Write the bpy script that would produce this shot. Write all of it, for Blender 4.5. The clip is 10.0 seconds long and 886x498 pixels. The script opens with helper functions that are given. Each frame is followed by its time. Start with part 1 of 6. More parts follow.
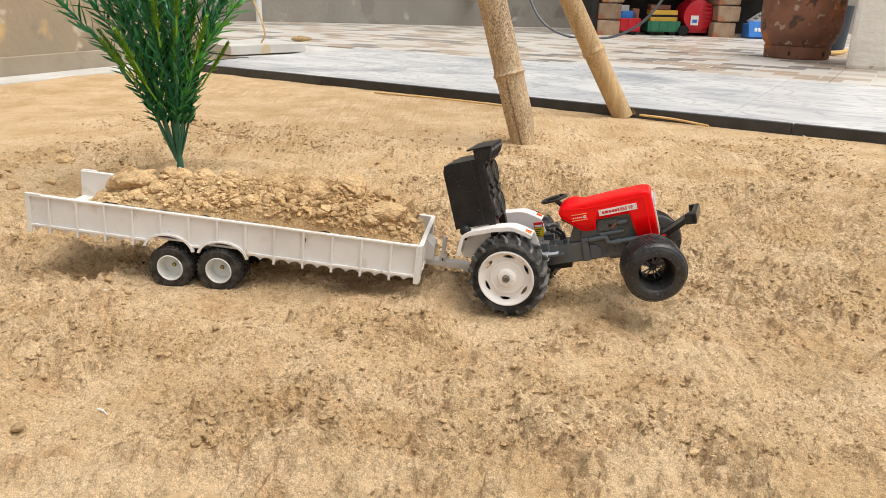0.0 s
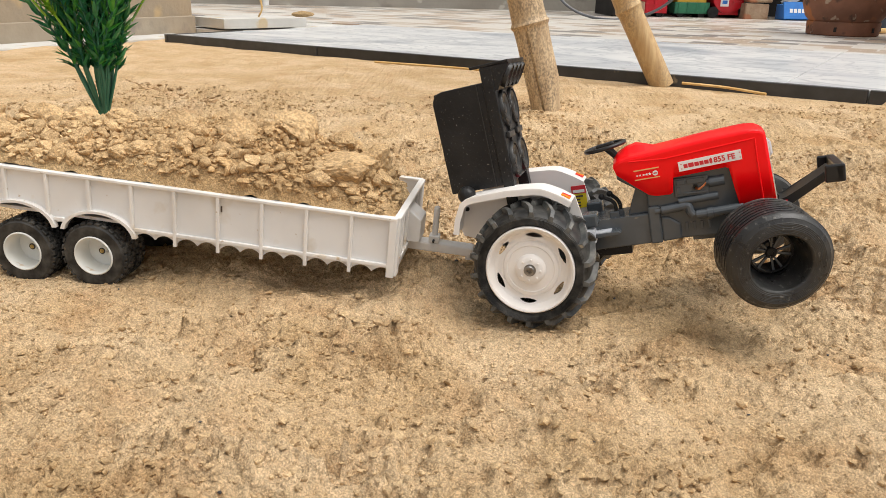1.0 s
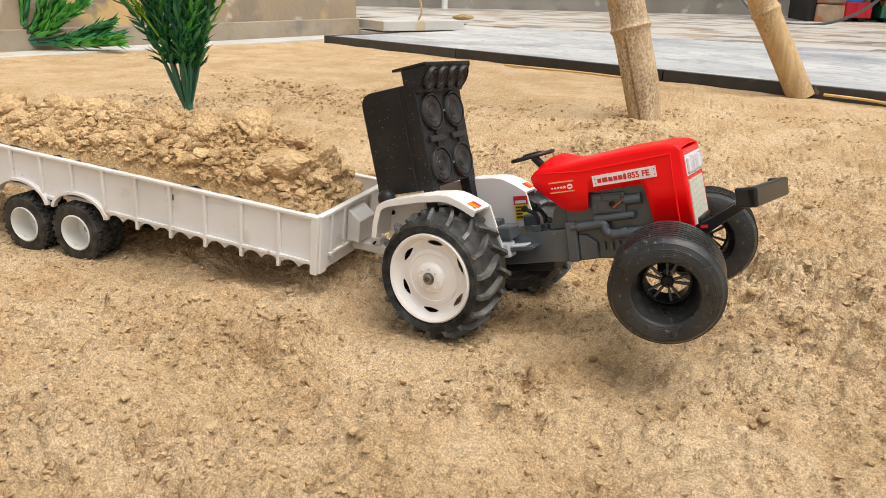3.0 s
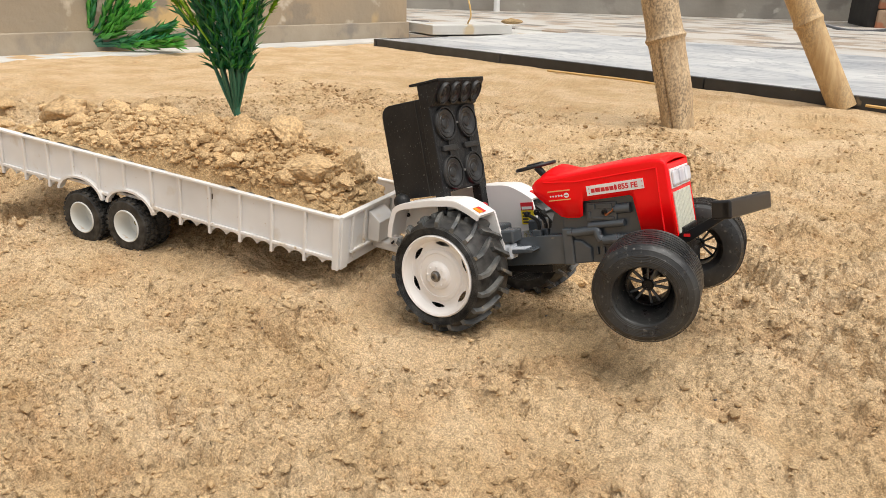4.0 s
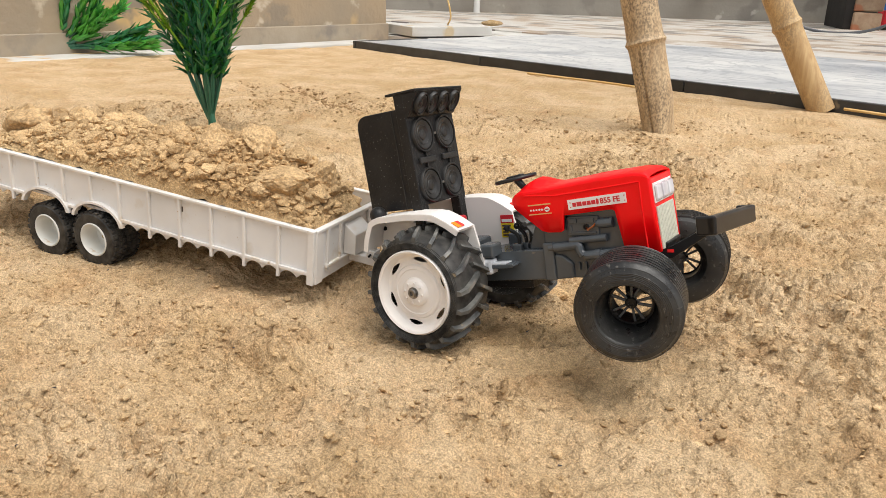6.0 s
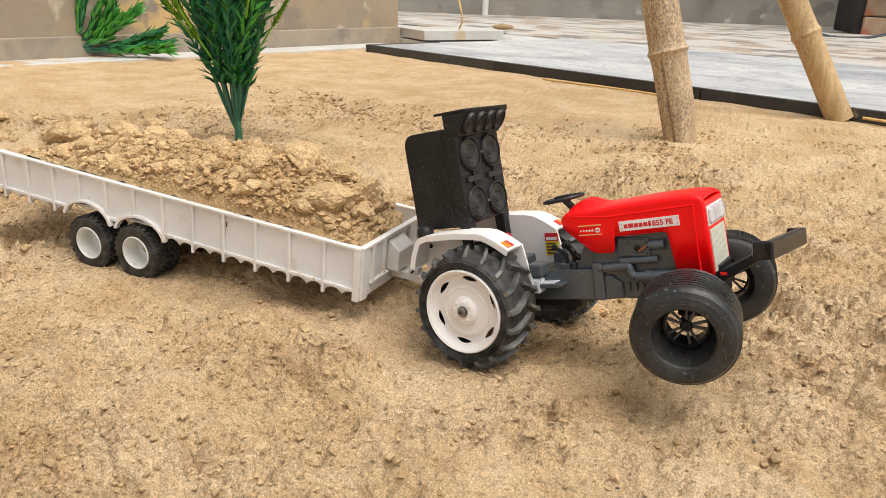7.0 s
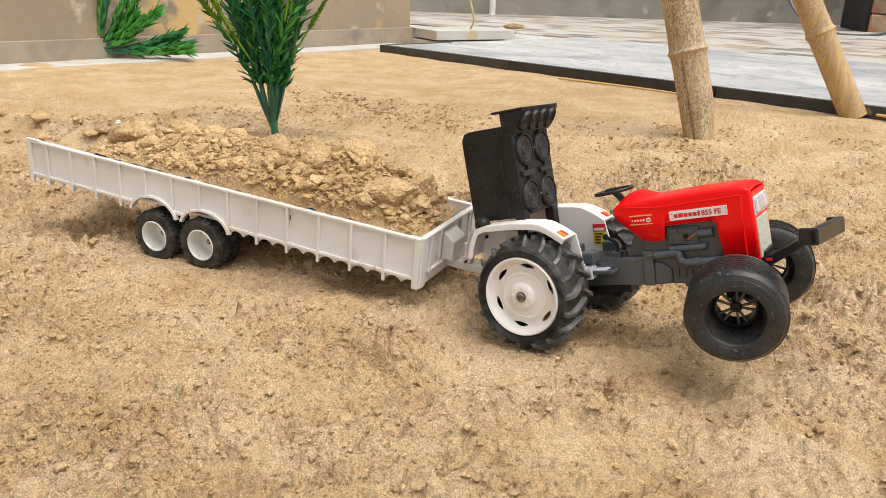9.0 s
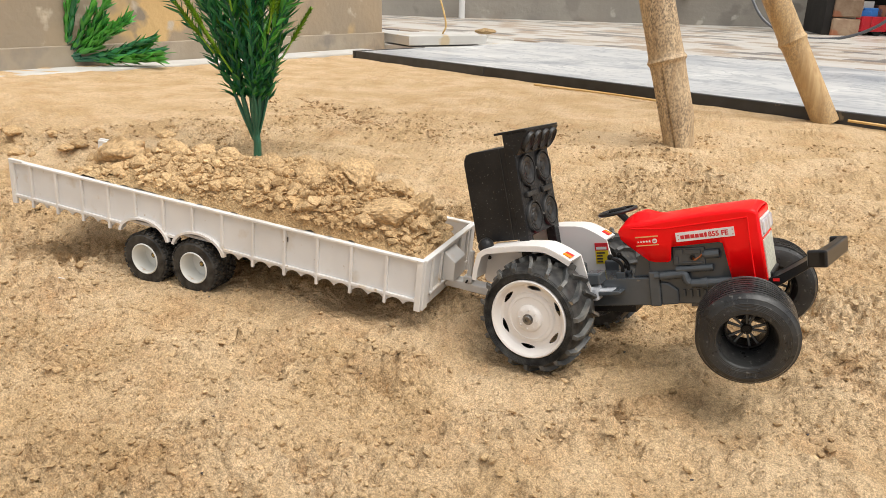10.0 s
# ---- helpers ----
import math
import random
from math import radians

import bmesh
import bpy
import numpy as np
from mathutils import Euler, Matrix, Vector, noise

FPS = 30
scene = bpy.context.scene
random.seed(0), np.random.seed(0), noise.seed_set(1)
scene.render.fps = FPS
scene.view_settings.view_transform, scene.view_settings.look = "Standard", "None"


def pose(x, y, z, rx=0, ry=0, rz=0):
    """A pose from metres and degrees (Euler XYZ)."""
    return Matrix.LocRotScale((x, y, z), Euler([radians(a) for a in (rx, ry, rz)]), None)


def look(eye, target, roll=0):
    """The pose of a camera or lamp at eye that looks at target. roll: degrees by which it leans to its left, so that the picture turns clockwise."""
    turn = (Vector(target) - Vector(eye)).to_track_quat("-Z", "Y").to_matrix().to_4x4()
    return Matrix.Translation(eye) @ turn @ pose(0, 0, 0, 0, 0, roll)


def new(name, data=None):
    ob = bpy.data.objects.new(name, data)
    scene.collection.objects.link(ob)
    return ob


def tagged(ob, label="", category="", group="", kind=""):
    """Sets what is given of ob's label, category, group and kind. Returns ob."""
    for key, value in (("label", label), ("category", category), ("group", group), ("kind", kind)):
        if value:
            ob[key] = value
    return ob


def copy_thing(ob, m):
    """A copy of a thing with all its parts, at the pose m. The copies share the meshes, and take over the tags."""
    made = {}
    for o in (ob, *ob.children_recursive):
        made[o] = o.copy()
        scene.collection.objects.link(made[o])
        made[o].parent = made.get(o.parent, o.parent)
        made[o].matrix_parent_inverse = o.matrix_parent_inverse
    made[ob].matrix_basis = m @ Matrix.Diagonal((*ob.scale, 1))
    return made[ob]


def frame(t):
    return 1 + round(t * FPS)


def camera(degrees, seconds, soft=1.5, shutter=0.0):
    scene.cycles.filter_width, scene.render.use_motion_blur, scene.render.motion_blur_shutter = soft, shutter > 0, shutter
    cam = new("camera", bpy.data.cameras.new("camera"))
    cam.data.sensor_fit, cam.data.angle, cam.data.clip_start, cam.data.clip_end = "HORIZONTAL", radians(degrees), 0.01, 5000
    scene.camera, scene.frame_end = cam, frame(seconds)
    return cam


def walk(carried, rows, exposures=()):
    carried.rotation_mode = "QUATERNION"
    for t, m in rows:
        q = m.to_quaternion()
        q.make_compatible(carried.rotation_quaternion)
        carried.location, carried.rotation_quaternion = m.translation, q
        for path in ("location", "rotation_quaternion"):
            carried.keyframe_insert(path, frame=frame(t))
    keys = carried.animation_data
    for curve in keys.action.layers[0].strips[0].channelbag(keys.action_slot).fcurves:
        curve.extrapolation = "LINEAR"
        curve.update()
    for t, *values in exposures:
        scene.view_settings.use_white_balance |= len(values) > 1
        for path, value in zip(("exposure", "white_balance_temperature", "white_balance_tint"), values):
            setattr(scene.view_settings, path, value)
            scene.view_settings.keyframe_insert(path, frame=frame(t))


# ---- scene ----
# the whole place is laid out in fitted units; S turns them into metres
S = 0.82
cam = camera(60.9, 10.0, soft=0.5)
PATH = [
    (0, (0.035, 0.029, 0.288), (0.006, 1.918, -0.368), 1.3),
    (0.5, (0.039, 0.148, 0.286), (0.007, 2.035, -0.376), 1.3),
    (1, (0.048, 0.264, 0.193), (-0.022, 2.148, -0.473), 1.2),
    (1.5, (0.107, 0.312, 0.158), (-0.048, 2.19, -0.514), 1.1),
    (2, (0.132, 0.326, 0.146), (-0.148, 2.189, -0.525), 1.2),
    (2.5, (0.165, 0.318, 0.168), (-0.246, 2.157, -0.501), 1.2),
    (2.7, (0.181, 0.31, 0.181), (-0.285, 2.137, -0.487), 1.0),
    (4, (0.238, 0.269, 0.208), (-0.423, 2.035, -0.458), 1.1),
    (4.5, (0.224, 0.273, 0.213), (-0.444, 2.036, -0.454), 1.0),
    (5, (0.239, 0.278, 0.211), (-0.414, 2.047, -0.456), 0.9),
    (6.5, (0.225, 0.286, 0.214), (-0.384, 2.071, -0.449), 1.4),
    (7, (0.208, 0.276, 0.223), (-0.416, 2.057, -0.44), 1.5),
    (7.5, (0.193, 0.269, 0.228), (-0.448, 2.043, -0.436), 1.5),
    (8, (0.193, 0.258, 0.234), (-0.46, 2.028, -0.431), 1.3),
    (8.5, (0.189, 0.242, 0.24), (-0.46, 2.013, -0.426), 1.3),
    (9, (0.185, 0.233, 0.227), (-0.447, 2.01, -0.438), 1.2),
    (9.5, (0.171, 0.233, 0.231), (-0.432, 2.02, -0.432), 1.1),
    (10, (0.16, 0.234, 0.238), (-0.396, 2.039, -0.421), 1.2),
]
walk(cam, [(t, look(Vector(eye) * S, Vector(target) * S, roll)) for t, eye, target, roll in PATH], exposures=[(0, 0.0), (10, 0.0)])

# ---- daylight: bright haze, soft shadows ----
SUN_EL, SUN_AZ = 70.0, 108.0   # degrees; azimuth clockwise from +y
world = bpy.data.worlds.new("sky")
scene.world = world
world.use_nodes = True
wn, wl = world.node_tree.nodes, world.node_tree.links
wn.clear()
sky = wn.new("ShaderNodeTexSky")
sky.sky_type = "NISHITA"
sky.sun_disc = False
sky.sun_elevation, sky.sun_rotation = radians(SUN_EL), radians(SUN_AZ)
sky.dust_density, sky.air_density = 4.0, 1.0
pale = wn.new("ShaderNodeHueSaturation")
pale.inputs["Saturation"].default_value = 0.10
bg = wn.new("ShaderNodeBackground")
bg.inputs["Strength"].default_value = 0.176
wout = wn.new("ShaderNodeOutputWorld")
wl.new(sky.outputs[0], pale.inputs["Color"])
wl.new(pale.outputs[0], bg.inputs["Color"])
wl.new(bg.outputs[0], wout.inputs["Surface"])
sun_data = bpy.data.lights.new("sun", "SUN")
sun_data.energy, sun_data.angle, sun_data.color = 2.08, radians(54), (1.0, 0.94, 0.86)
sun = new("sun", sun_data)
az, el = radians(SUN_AZ), radians(SUN_EL)
sun.matrix_basis = look((math.sin(az) * math.cos(el) * 5, math.cos(az) * math.cos(el) * 5, math.sin(el) * 5), (0, 0, 0))


# ---- materials ----
def material(name, color, rough=0.6, metal=0.0, color2=None, scale=40.0, detail=6.0, low=0.35, high=0.65, bump=0.0, bump_scale=None,
             dist=0.001, spots=None, coat=0.0, spec=0.5, each=0.0, island=0.0, rough2=None):
    """Principled surface: two colours mixed by noise, fine relief, spots = (colour, scale, threshold)."""
    m = bpy.data.materials.new(name)
    m.use_nodes = True
    nodes, links = m.node_tree.nodes, m.node_tree.links
    b = nodes["Principled BSDF"]
    b.inputs["Roughness"].default_value, b.inputs["Metallic"].default_value = rough, metal
    b.inputs["Coat Weight"].default_value = coat
    b.inputs["Specular IOR Level"].default_value = spec
    co = nodes.new("ShaderNodeTexCoord").outputs["Object"]

    def noise_at(sc, det=6.0):
        n = nodes.new("ShaderNodeTexNoise")
        n.inputs["Scale"].default_value, n.inputs["Detail"].default_value = sc, det
        links.new(co, n.inputs["Vector"])
        return n.outputs["Fac"]

    def ramp(fac, lo, hi):
        r = nodes.new("ShaderNodeMapRange")
        r.inputs["From Min"].default_value, r.inputs["From Max"].default_value = lo, hi
        links.new(fac, r.inputs["Value"])
        return r.outputs["Result"]

    def mix(fac, a, c):
        x = nodes.new("ShaderNodeMix")
        x.data_type = "RGBA"
        links.new(fac, x.inputs["Factor"])
        for sock, val in ((x.inputs["A"], a), (x.inputs["B"], c)):
            if isinstance(val, tuple):
                sock.default_value = (*val, 1)
            else:
                links.new(val, sock)
        return x.outputs["Result"]

    col = color
    if color2:
        col = mix(ramp(noise_at(scale, detail), low, high), color, color2)
    if spots:
        for sc_color, sc, th, *soft in spots:
            col = mix(ramp(noise_at(sc, 4.0), th, th + (soft[0] if soft else 0.06)), col, sc_color)
    if each or island:
        if each:
            rnd = nodes.new("ShaderNodeObjectInfo").outputs["Random"]
        else:
            rnd = nodes.new("ShaderNodeNewGeometry").outputs["Random Per Island"]
        amount = each or island
        r = nodes.new("ShaderNodeMapRange")
        r.inputs["To Min"].default_value, r.inputs["To Max"].default_value = 1 - amount, 1 + amount * 0.6
        links.new(rnd, r.inputs["Value"])
        hs = nodes.new("ShaderNodeHueSaturation")
        links.new(r.outputs["Result"], hs.inputs["Value"])
        if isinstance(col, tuple):
            hs.inputs["Color"].default_value = (*col, 1)
        else:
            links.new(col, hs.inputs["Color"])
        col = hs.outputs["Color"]
    if isinstance(col, tuple):
        b.inputs["Base Color"].default_value = (*col, 1)
    else:
        links.new(col, b.inputs["Base Color"])
    if rough2 is not None:
        r = nodes.new("ShaderNodeMapRange")
        r.inputs["To Min"].default_value, r.inputs["To Max"].default_value = rough, rough2
        links.new(ramp(noise_at(scale * 2.3), 0.35, 0.65), r.inputs["Value"])
        links.new(r.outputs["Result"], b.inputs["Roughness"])
    if bump:
        n = nodes.new("ShaderNodeBump")
        n.inputs["Strength"].default_value, n.inputs["Distance"].default_value = bump, dist
        links.new(noise_at(bump_scale or scale * 3, 8.0), n.inputs["Height"])
        links.new(n.outputs["Normal"], b.inputs["Normal"])
    return m


def earth_material(name, dark, pale, stain, unit=1.0, grain=0.20, relief=0.0020, strength=0.85, island=0.0, each=0.0):
    """Dry earth: broad pale and dark patches, brown stains, salt-and-pepper grains, and a pebbly, crumbling relief. unit: metres of one object unit."""
    m = bpy.data.materials.new(name)
    m.use_nodes = True
    nodes, links = m.node_tree.nodes, m.node_tree.links
    b = nodes["Principled BSDF"]
    b.inputs["Roughness"].default_value, b.inputs["Specular IOR Level"].default_value = 0.95, 0.1
    co = nodes.new("ShaderNodeTexCoord").outputs["Object"]

    def noise_at(sc, det, rough=0.55):
        n = nodes.new("ShaderNodeTexNoise")
        n.inputs["Scale"].default_value, n.inputs["Detail"].default_value, n.inputs["Roughness"].default_value = sc * unit, det, rough
        links.new(co, n.inputs["Vector"])
        return n.outputs["Fac"]

    def span(fac, lo, hi, to_lo=0.0, to_hi=1.0):
        r = nodes.new("ShaderNodeMapRange")
        for key, val in (("From Min", lo), ("From Max", hi), ("To Min", to_lo), ("To Max", to_hi)):
            r.inputs[key].default_value = val
        links.new(fac, r.inputs["Value"])
        return r.outputs["Result"]

    def blend(fac, a, c):
        x = nodes.new("ShaderNodeMix")
        x.data_type = "RGBA"
        links.new(fac, x.inputs["Factor"])
        for sock, val in ((x.inputs["A"], a), (x.inputs["B"], c)):
            if isinstance(val, tuple):
                sock.default_value = (*val, 1)
            else:
                links.new(val, sock)
        return x.outputs["Result"]

    def times(a, c, op="MULTIPLY"):
        x = nodes.new("ShaderNodeMath")
        x.operation = op
        for sock, val in ((x.inputs[0], a), (x.inputs[1], c)):
            if isinstance(val, float):
                sock.default_value = val
            else:
                links.new(val, sock)
        return x.outputs[0]

    warp = nodes.new("ShaderNodeTexNoise")
    warp.inputs["Scale"].default_value, warp.inputs["Detail"].default_value = 420 * unit, 3
    links.new(co, warp.inputs["Vector"])
    bent = nodes.new("ShaderNodeVectorMath")
    bent.operation = "MULTIPLY_ADD"
    bent.inputs[1].default_value = (0.0022 / unit,) * 3
    links.new(warp.outputs["Color"], bent.inputs[0])
    links.new(co, bent.inputs[2])

    def grains(sc):
        """Irregular grains: the distance from the middle of each, and a value of its own."""
        v = nodes.new("ShaderNodeTexVoronoi")
        v.inputs["Scale"].default_value = sc * unit
        links.new(bent.outputs[0], v.inputs["Vector"])
        bw = nodes.new("ShaderNodeSeparateColor")
        links.new(v.outputs["Color"], bw.inputs[0])
        return v.outputs["Distance"], bw.outputs[0]

    col = blend(span(noise_at(11, 5), 0.36, 0.62), dark, pale)
    col = blend(span(noise_at(24, 6, 0.65), 0.50, 0.70, 0.0, 0.55), col, stain)
    value = times(span(noise_at(1300, 2, 0.6), 0.38, 0.62, 1 - grain, 1 + grain * 0.8), span(noise_at(230, 4, 0.65), 0.40, 0.60, 0.91, 1.07))
    value = times(value, span(grains(620)[1], 0.0, 0.10, 1 - grain * 1.1, 1.0))
    if island:
        value = times(value, span(nodes.new("ShaderNodeNewGeometry").outputs["Random Per Island"], 0, 1, 1 - island, 1 + island * 0.7))
    if each:
        value = times(value, span(nodes.new("ShaderNodeObjectInfo").outputs["Random"], 0, 1, 1 - each, 1 + each))
    hs = nodes.new("ShaderNodeHueSaturation")
    links.new(value, hs.inputs["Value"])
    links.new(col, hs.inputs["Color"])
    links.new(hs.outputs["Color"], b.inputs["Base Color"])
    height = times(times(noise_at(150, 10, 0.72), 1.5), times(grains(330)[0], -0.7), "ADD")
    height = times(height, times(grains(820)[0], -0.28), "ADD")
    bp = nodes.new("ShaderNodeBump")
    bp.inputs["Strength"].default_value, bp.inputs["Distance"].default_value = strength, relief
    links.new(height, bp.inputs["Height"])
    links.new(bp.outputs["Normal"], b.inputs["Normal"])
    return m


SAND = earth_material("sand", (0.55, 0.38, 0.205), (0.67, 0.495, 0.305), (0.49, 0.29, 0.140), grain=0.26, relief=0.0025)
SOIL = earth_material("soil", (0.53, 0.35, 0.175), (0.65, 0.47, 0.26), (0.49, 0.32, 0.16), grain=0.26, relief=0.0024)
CLOD = earth_material("clod", (0.52, 0.345, 0.175), (0.64, 0.455, 0.255), (0.47, 0.295, 0.14), unit=0.018, grain=0.26, relief=0.0010, each=0.12)
GRIT = earth_material("grit", (0.43, 0.29, 0.148), (0.62, 0.455, 0.268), (0.39, 0.24, 0.115), relief=0.0010, island=0.20)
HEAP_GRIT = earth_material("heap_grit", (0.50, 0.33, 0.165), (0.64, 0.455, 0.25), (0.46, 0.29, 0.14), relief=0.0010, island=0.26)
DARK_EARTH = material("dark_earth", (0.30, 0.185, 0.09), 0.95, color2=(0.40, 0.265, 0.14), scale=60, bump=0.8, bump_scale=500, dist=0.0012, spec=0.12, island=0.25)
CHAR = material("charcoal", (0.035, 0.033, 0.035), 0.8, color2=(0.10, 0.09, 0.085), scale=150, bump=0.5, bump_scale=500)
RED = material("red_plastic", (0.98, 0.003, 0.005), 0.25, color2=(0.88, 0.003, 0.006), scale=20, bump=0.05, bump_scale=300, dist=0.0005, spec=0.26)
WHITE = material("white_plastic", (0.84, 0.81, 0.775), 0.42, color2=(0.78, 0.745, 0.71), scale=18, bump=0.05, bump_scale=260, dist=0.0004)
TRAILER_WHITE = material("trailer_white", (0.80, 0.78, 0.75), 0.5, color2=(0.67, 0.645, 0.61), scale=24, low=0.4, high=0.72, bump=0.08, bump_scale=220, dist=0.0004,
                         spots=[((0.66, 0.57, 0.45), 70, 0.60, 0.16), ((0.52, 0.42, 0.30), 190, 0.68)])
PANEL_GREY = material("panel_grey", (0.77, 0.765, 0.755), 0.45, color2=(0.68, 0.67, 0.655), scale=24, low=0.4, high=0.72, bump=0.06, bump_scale=220, dist=0.0004,
                      spots=[((0.60, 0.53, 0.43), 60, 0.60, 0.18), ((0.50, 0.41, 0.30), 240, 0.69)])
RIM_WHITE = material("rim_white", (0.74, 0.75, 0.72), 0.45, color2=(0.66, 0.66, 0.62), scale=40, spots=[((0.55, 0.45, 0.33), 120, 0.68)])
# the pale spots are painted glints of the grainy plastic
BLACK = material("black_plastic", (0.011, 0.011, 0.012), 0.34, color2=(0.020, 0.020, 0.020), scale=60, bump=0.5, bump_scale=520, dist=0.0006, spec=0.24,
                 spots=[((0.13, 0.125, 0.12), 1000, 0.66, 0.05)])
SATIN = material("satin_black", (0.010, 0.010, 0.011), 0.28, color2=(0.018, 0.018, 0.019), scale=30, bump=0.08, bump_scale=200, dist=0.0004, spec=0.4)
CONE = material("speaker_black", (0.016, 0.016, 0.016), 0.36, color2=(0.034, 0.033, 0.032), scale=110, bump=0.3, bump_scale=400, dist=0.0006, spec=0.35)
RUBBER = material("rubber", (0.014, 0.014, 0.014), 0.48, color2=(0.080, 0.076, 0.068), scale=150, low=0.38, high=0.72, bump=0.35, bump_scale=420, dist=0.0007, spec=0.3,
                  spots=[((0.17, 0.135, 0.09), 170, 0.68)])
WORN = material("worn_rubber", (0.060, 0.063, 0.063), 0.40, color2=(0.19, 0.184, 0.165), scale=120, low=0.42, high=0.72, bump=0.4, bump_scale=420, dist=0.0007, spec=0.35,
                spots=[((0.26, 0.215, 0.15), 260, 0.655)])
GLOSS_TYRE = material("smooth_tyre", (0.014, 0.014, 0.015), 0.24, color2=(0.042, 0.042, 0.040), scale=60, bump=0.4, bump_scale=260, dist=0.0008, rough2=0.5, spec=0.42,
                      spots=[((0.15, 0.145, 0.135), 240, 0.70, 0.12), ((0.12, 0.115, 0.105), 520, 0.62, 0.1)])
GREY = material("dark_grey_plastic", (0.058, 0.068, 0.078), 0.24, color2=(0.082, 0.092, 0.100), scale=50, bump=0.15, bump_scale=330, dist=0.0006, spec=0.65,
                spots=[((0.15, 0.14, 0.12), 260, 0.69)])
STEEL = material("steel", (0.35, 0.34, 0.32), 0.35, 0.9, color2=(0.20, 0.19, 0.18), scale=300)
COPPER = material("copper", (0.75, 0.26, 0.10), 0.3, 0.95, color2=(0.45, 0.15, 0.06), scale=500)
BRASS = material("brass", (0.55, 0.42, 0.16), 0.35, 0.9, color2=(0.35, 0.26, 0.10), scale=400)
PAPER = material("sticker_white", (0.82, 0.80, 0.78), 0.35, color2=(0.76, 0.74, 0.72), scale=60)
INK_RED = material("ink_red", (0.62, 0.02, 0.03), 0.4)
INK_DARK = material("ink_dark", (0.06, 0.04, 0.03), 0.5)
YELLOW = material("sticker_yellow", (0.80, 0.62, 0.02), 0.35)
ORANGE = material("reflector_orange", (0.85, 0.26, 0.01), 0.25)
GOLD = material("sticker_gold", (0.78, 0.42, 0.16), 0.4)
PINK = material("reflector_red", (0.85, 0.03, 0.03), 0.25)
LENS = material("lamp_lens", (0.62, 0.58, 0.62), 0.15, 0.3, color2=(0.80, 0.78, 0.80), scale=120)
GRILLE = material("grille_mesh", (0.66, 0.66, 0.55), 0.5, color2=(0.50, 0.50, 0.42), scale=900, bump=0.5, bump_scale=1500, dist=0.0005)
SMEAR = material("pale_smear", (0.74, 0.76, 0.79), 0.7, color2=(0.20, 0.22, 0.25), scale=70, low=0.50, high=0.72)
GRANITE = material("dark_granite", (0.028, 0.029, 0.030), 0.45, color2=(0.045, 0.045, 0.046), scale=35, bump=0.1, bump_scale=300, spots=[((0.24, 0.19, 0.12), 22, 0.68)], each=0.35)
CEMENT = material("cement_plaster", (0.29, 0.268, 0.232), 0.9, color2=(0.38, 0.355, 0.31), scale=2.2, low=0.35, high=0.65, bump=0.5, bump_scale=40, dist=0.006,
                  spots=[((0.27, 0.25, 0.22), 5.0, 0.60), ((0.50, 0.47, 0.42), 9.0, 0.66)])
TAN = material("tan_plaster", (0.40, 0.305, 0.20), 0.9, color2=(0.315, 0.26, 0.19), scale=3.0, low=0.38, high=0.62, bump=0.5, bump_scale=50, dist=0.005,
               spots=[((0.60, 0.41, 0.19), 4.2, 0.575), ((0.27, 0.225, 0.17), 8.0, 0.585), ((0.52, 0.45, 0.35), 14.0, 0.62)])
STRIP = material("pale_cement", (0.58, 0.57, 0.54), 0.85, color2=(0.50, 0.485, 0.45), scale=8, bump=0.3, bump_scale=80, dist=0.003, spots=[((0.50, 0.40, 0.26), 12, 0.64)])
WHITEWASH = material("whitewash", (0.86, 0.82, 0.75), 0.85, color2=(0.76, 0.71, 0.63), scale=12, bump=0.9, bump_scale=14, dist=0.02, spots=[((0.50, 0.43, 0.34), 22, 0.66)])
BRICK = material("brick", (0.26, 0.165, 0.105), 0.9, color2=(0.36, 0.26, 0.175), scale=25, bump=0.6, bump_scale=90, dist=0.004, each=0.25, spots=[((0.36, 0.15, 0.08), 9, 0.56)])
# near-black colour standing in for shade: shelf hollow, drum slots, gap between crates
DARK = material("recess_shade", (0.018, 0.016, 0.015), 0.95, color2=(0.03, 0.027, 0.024), scale=12, bump=0.4, bump_scale=50)
RUST = material("rusty_steel", (0.17, 0.075, 0.045), 0.7, 0.15, color2=(0.30, 0.13, 0.075), scale=9, bump=0.4, bump_scale=120, dist=0.002,
                spots=[((0.42, 0.15, 0.05), 7, 0.56), ((0.09, 0.05, 0.035), 16, 0.58), ((0.40, 0.30, 0.22), 30, 0.63)])


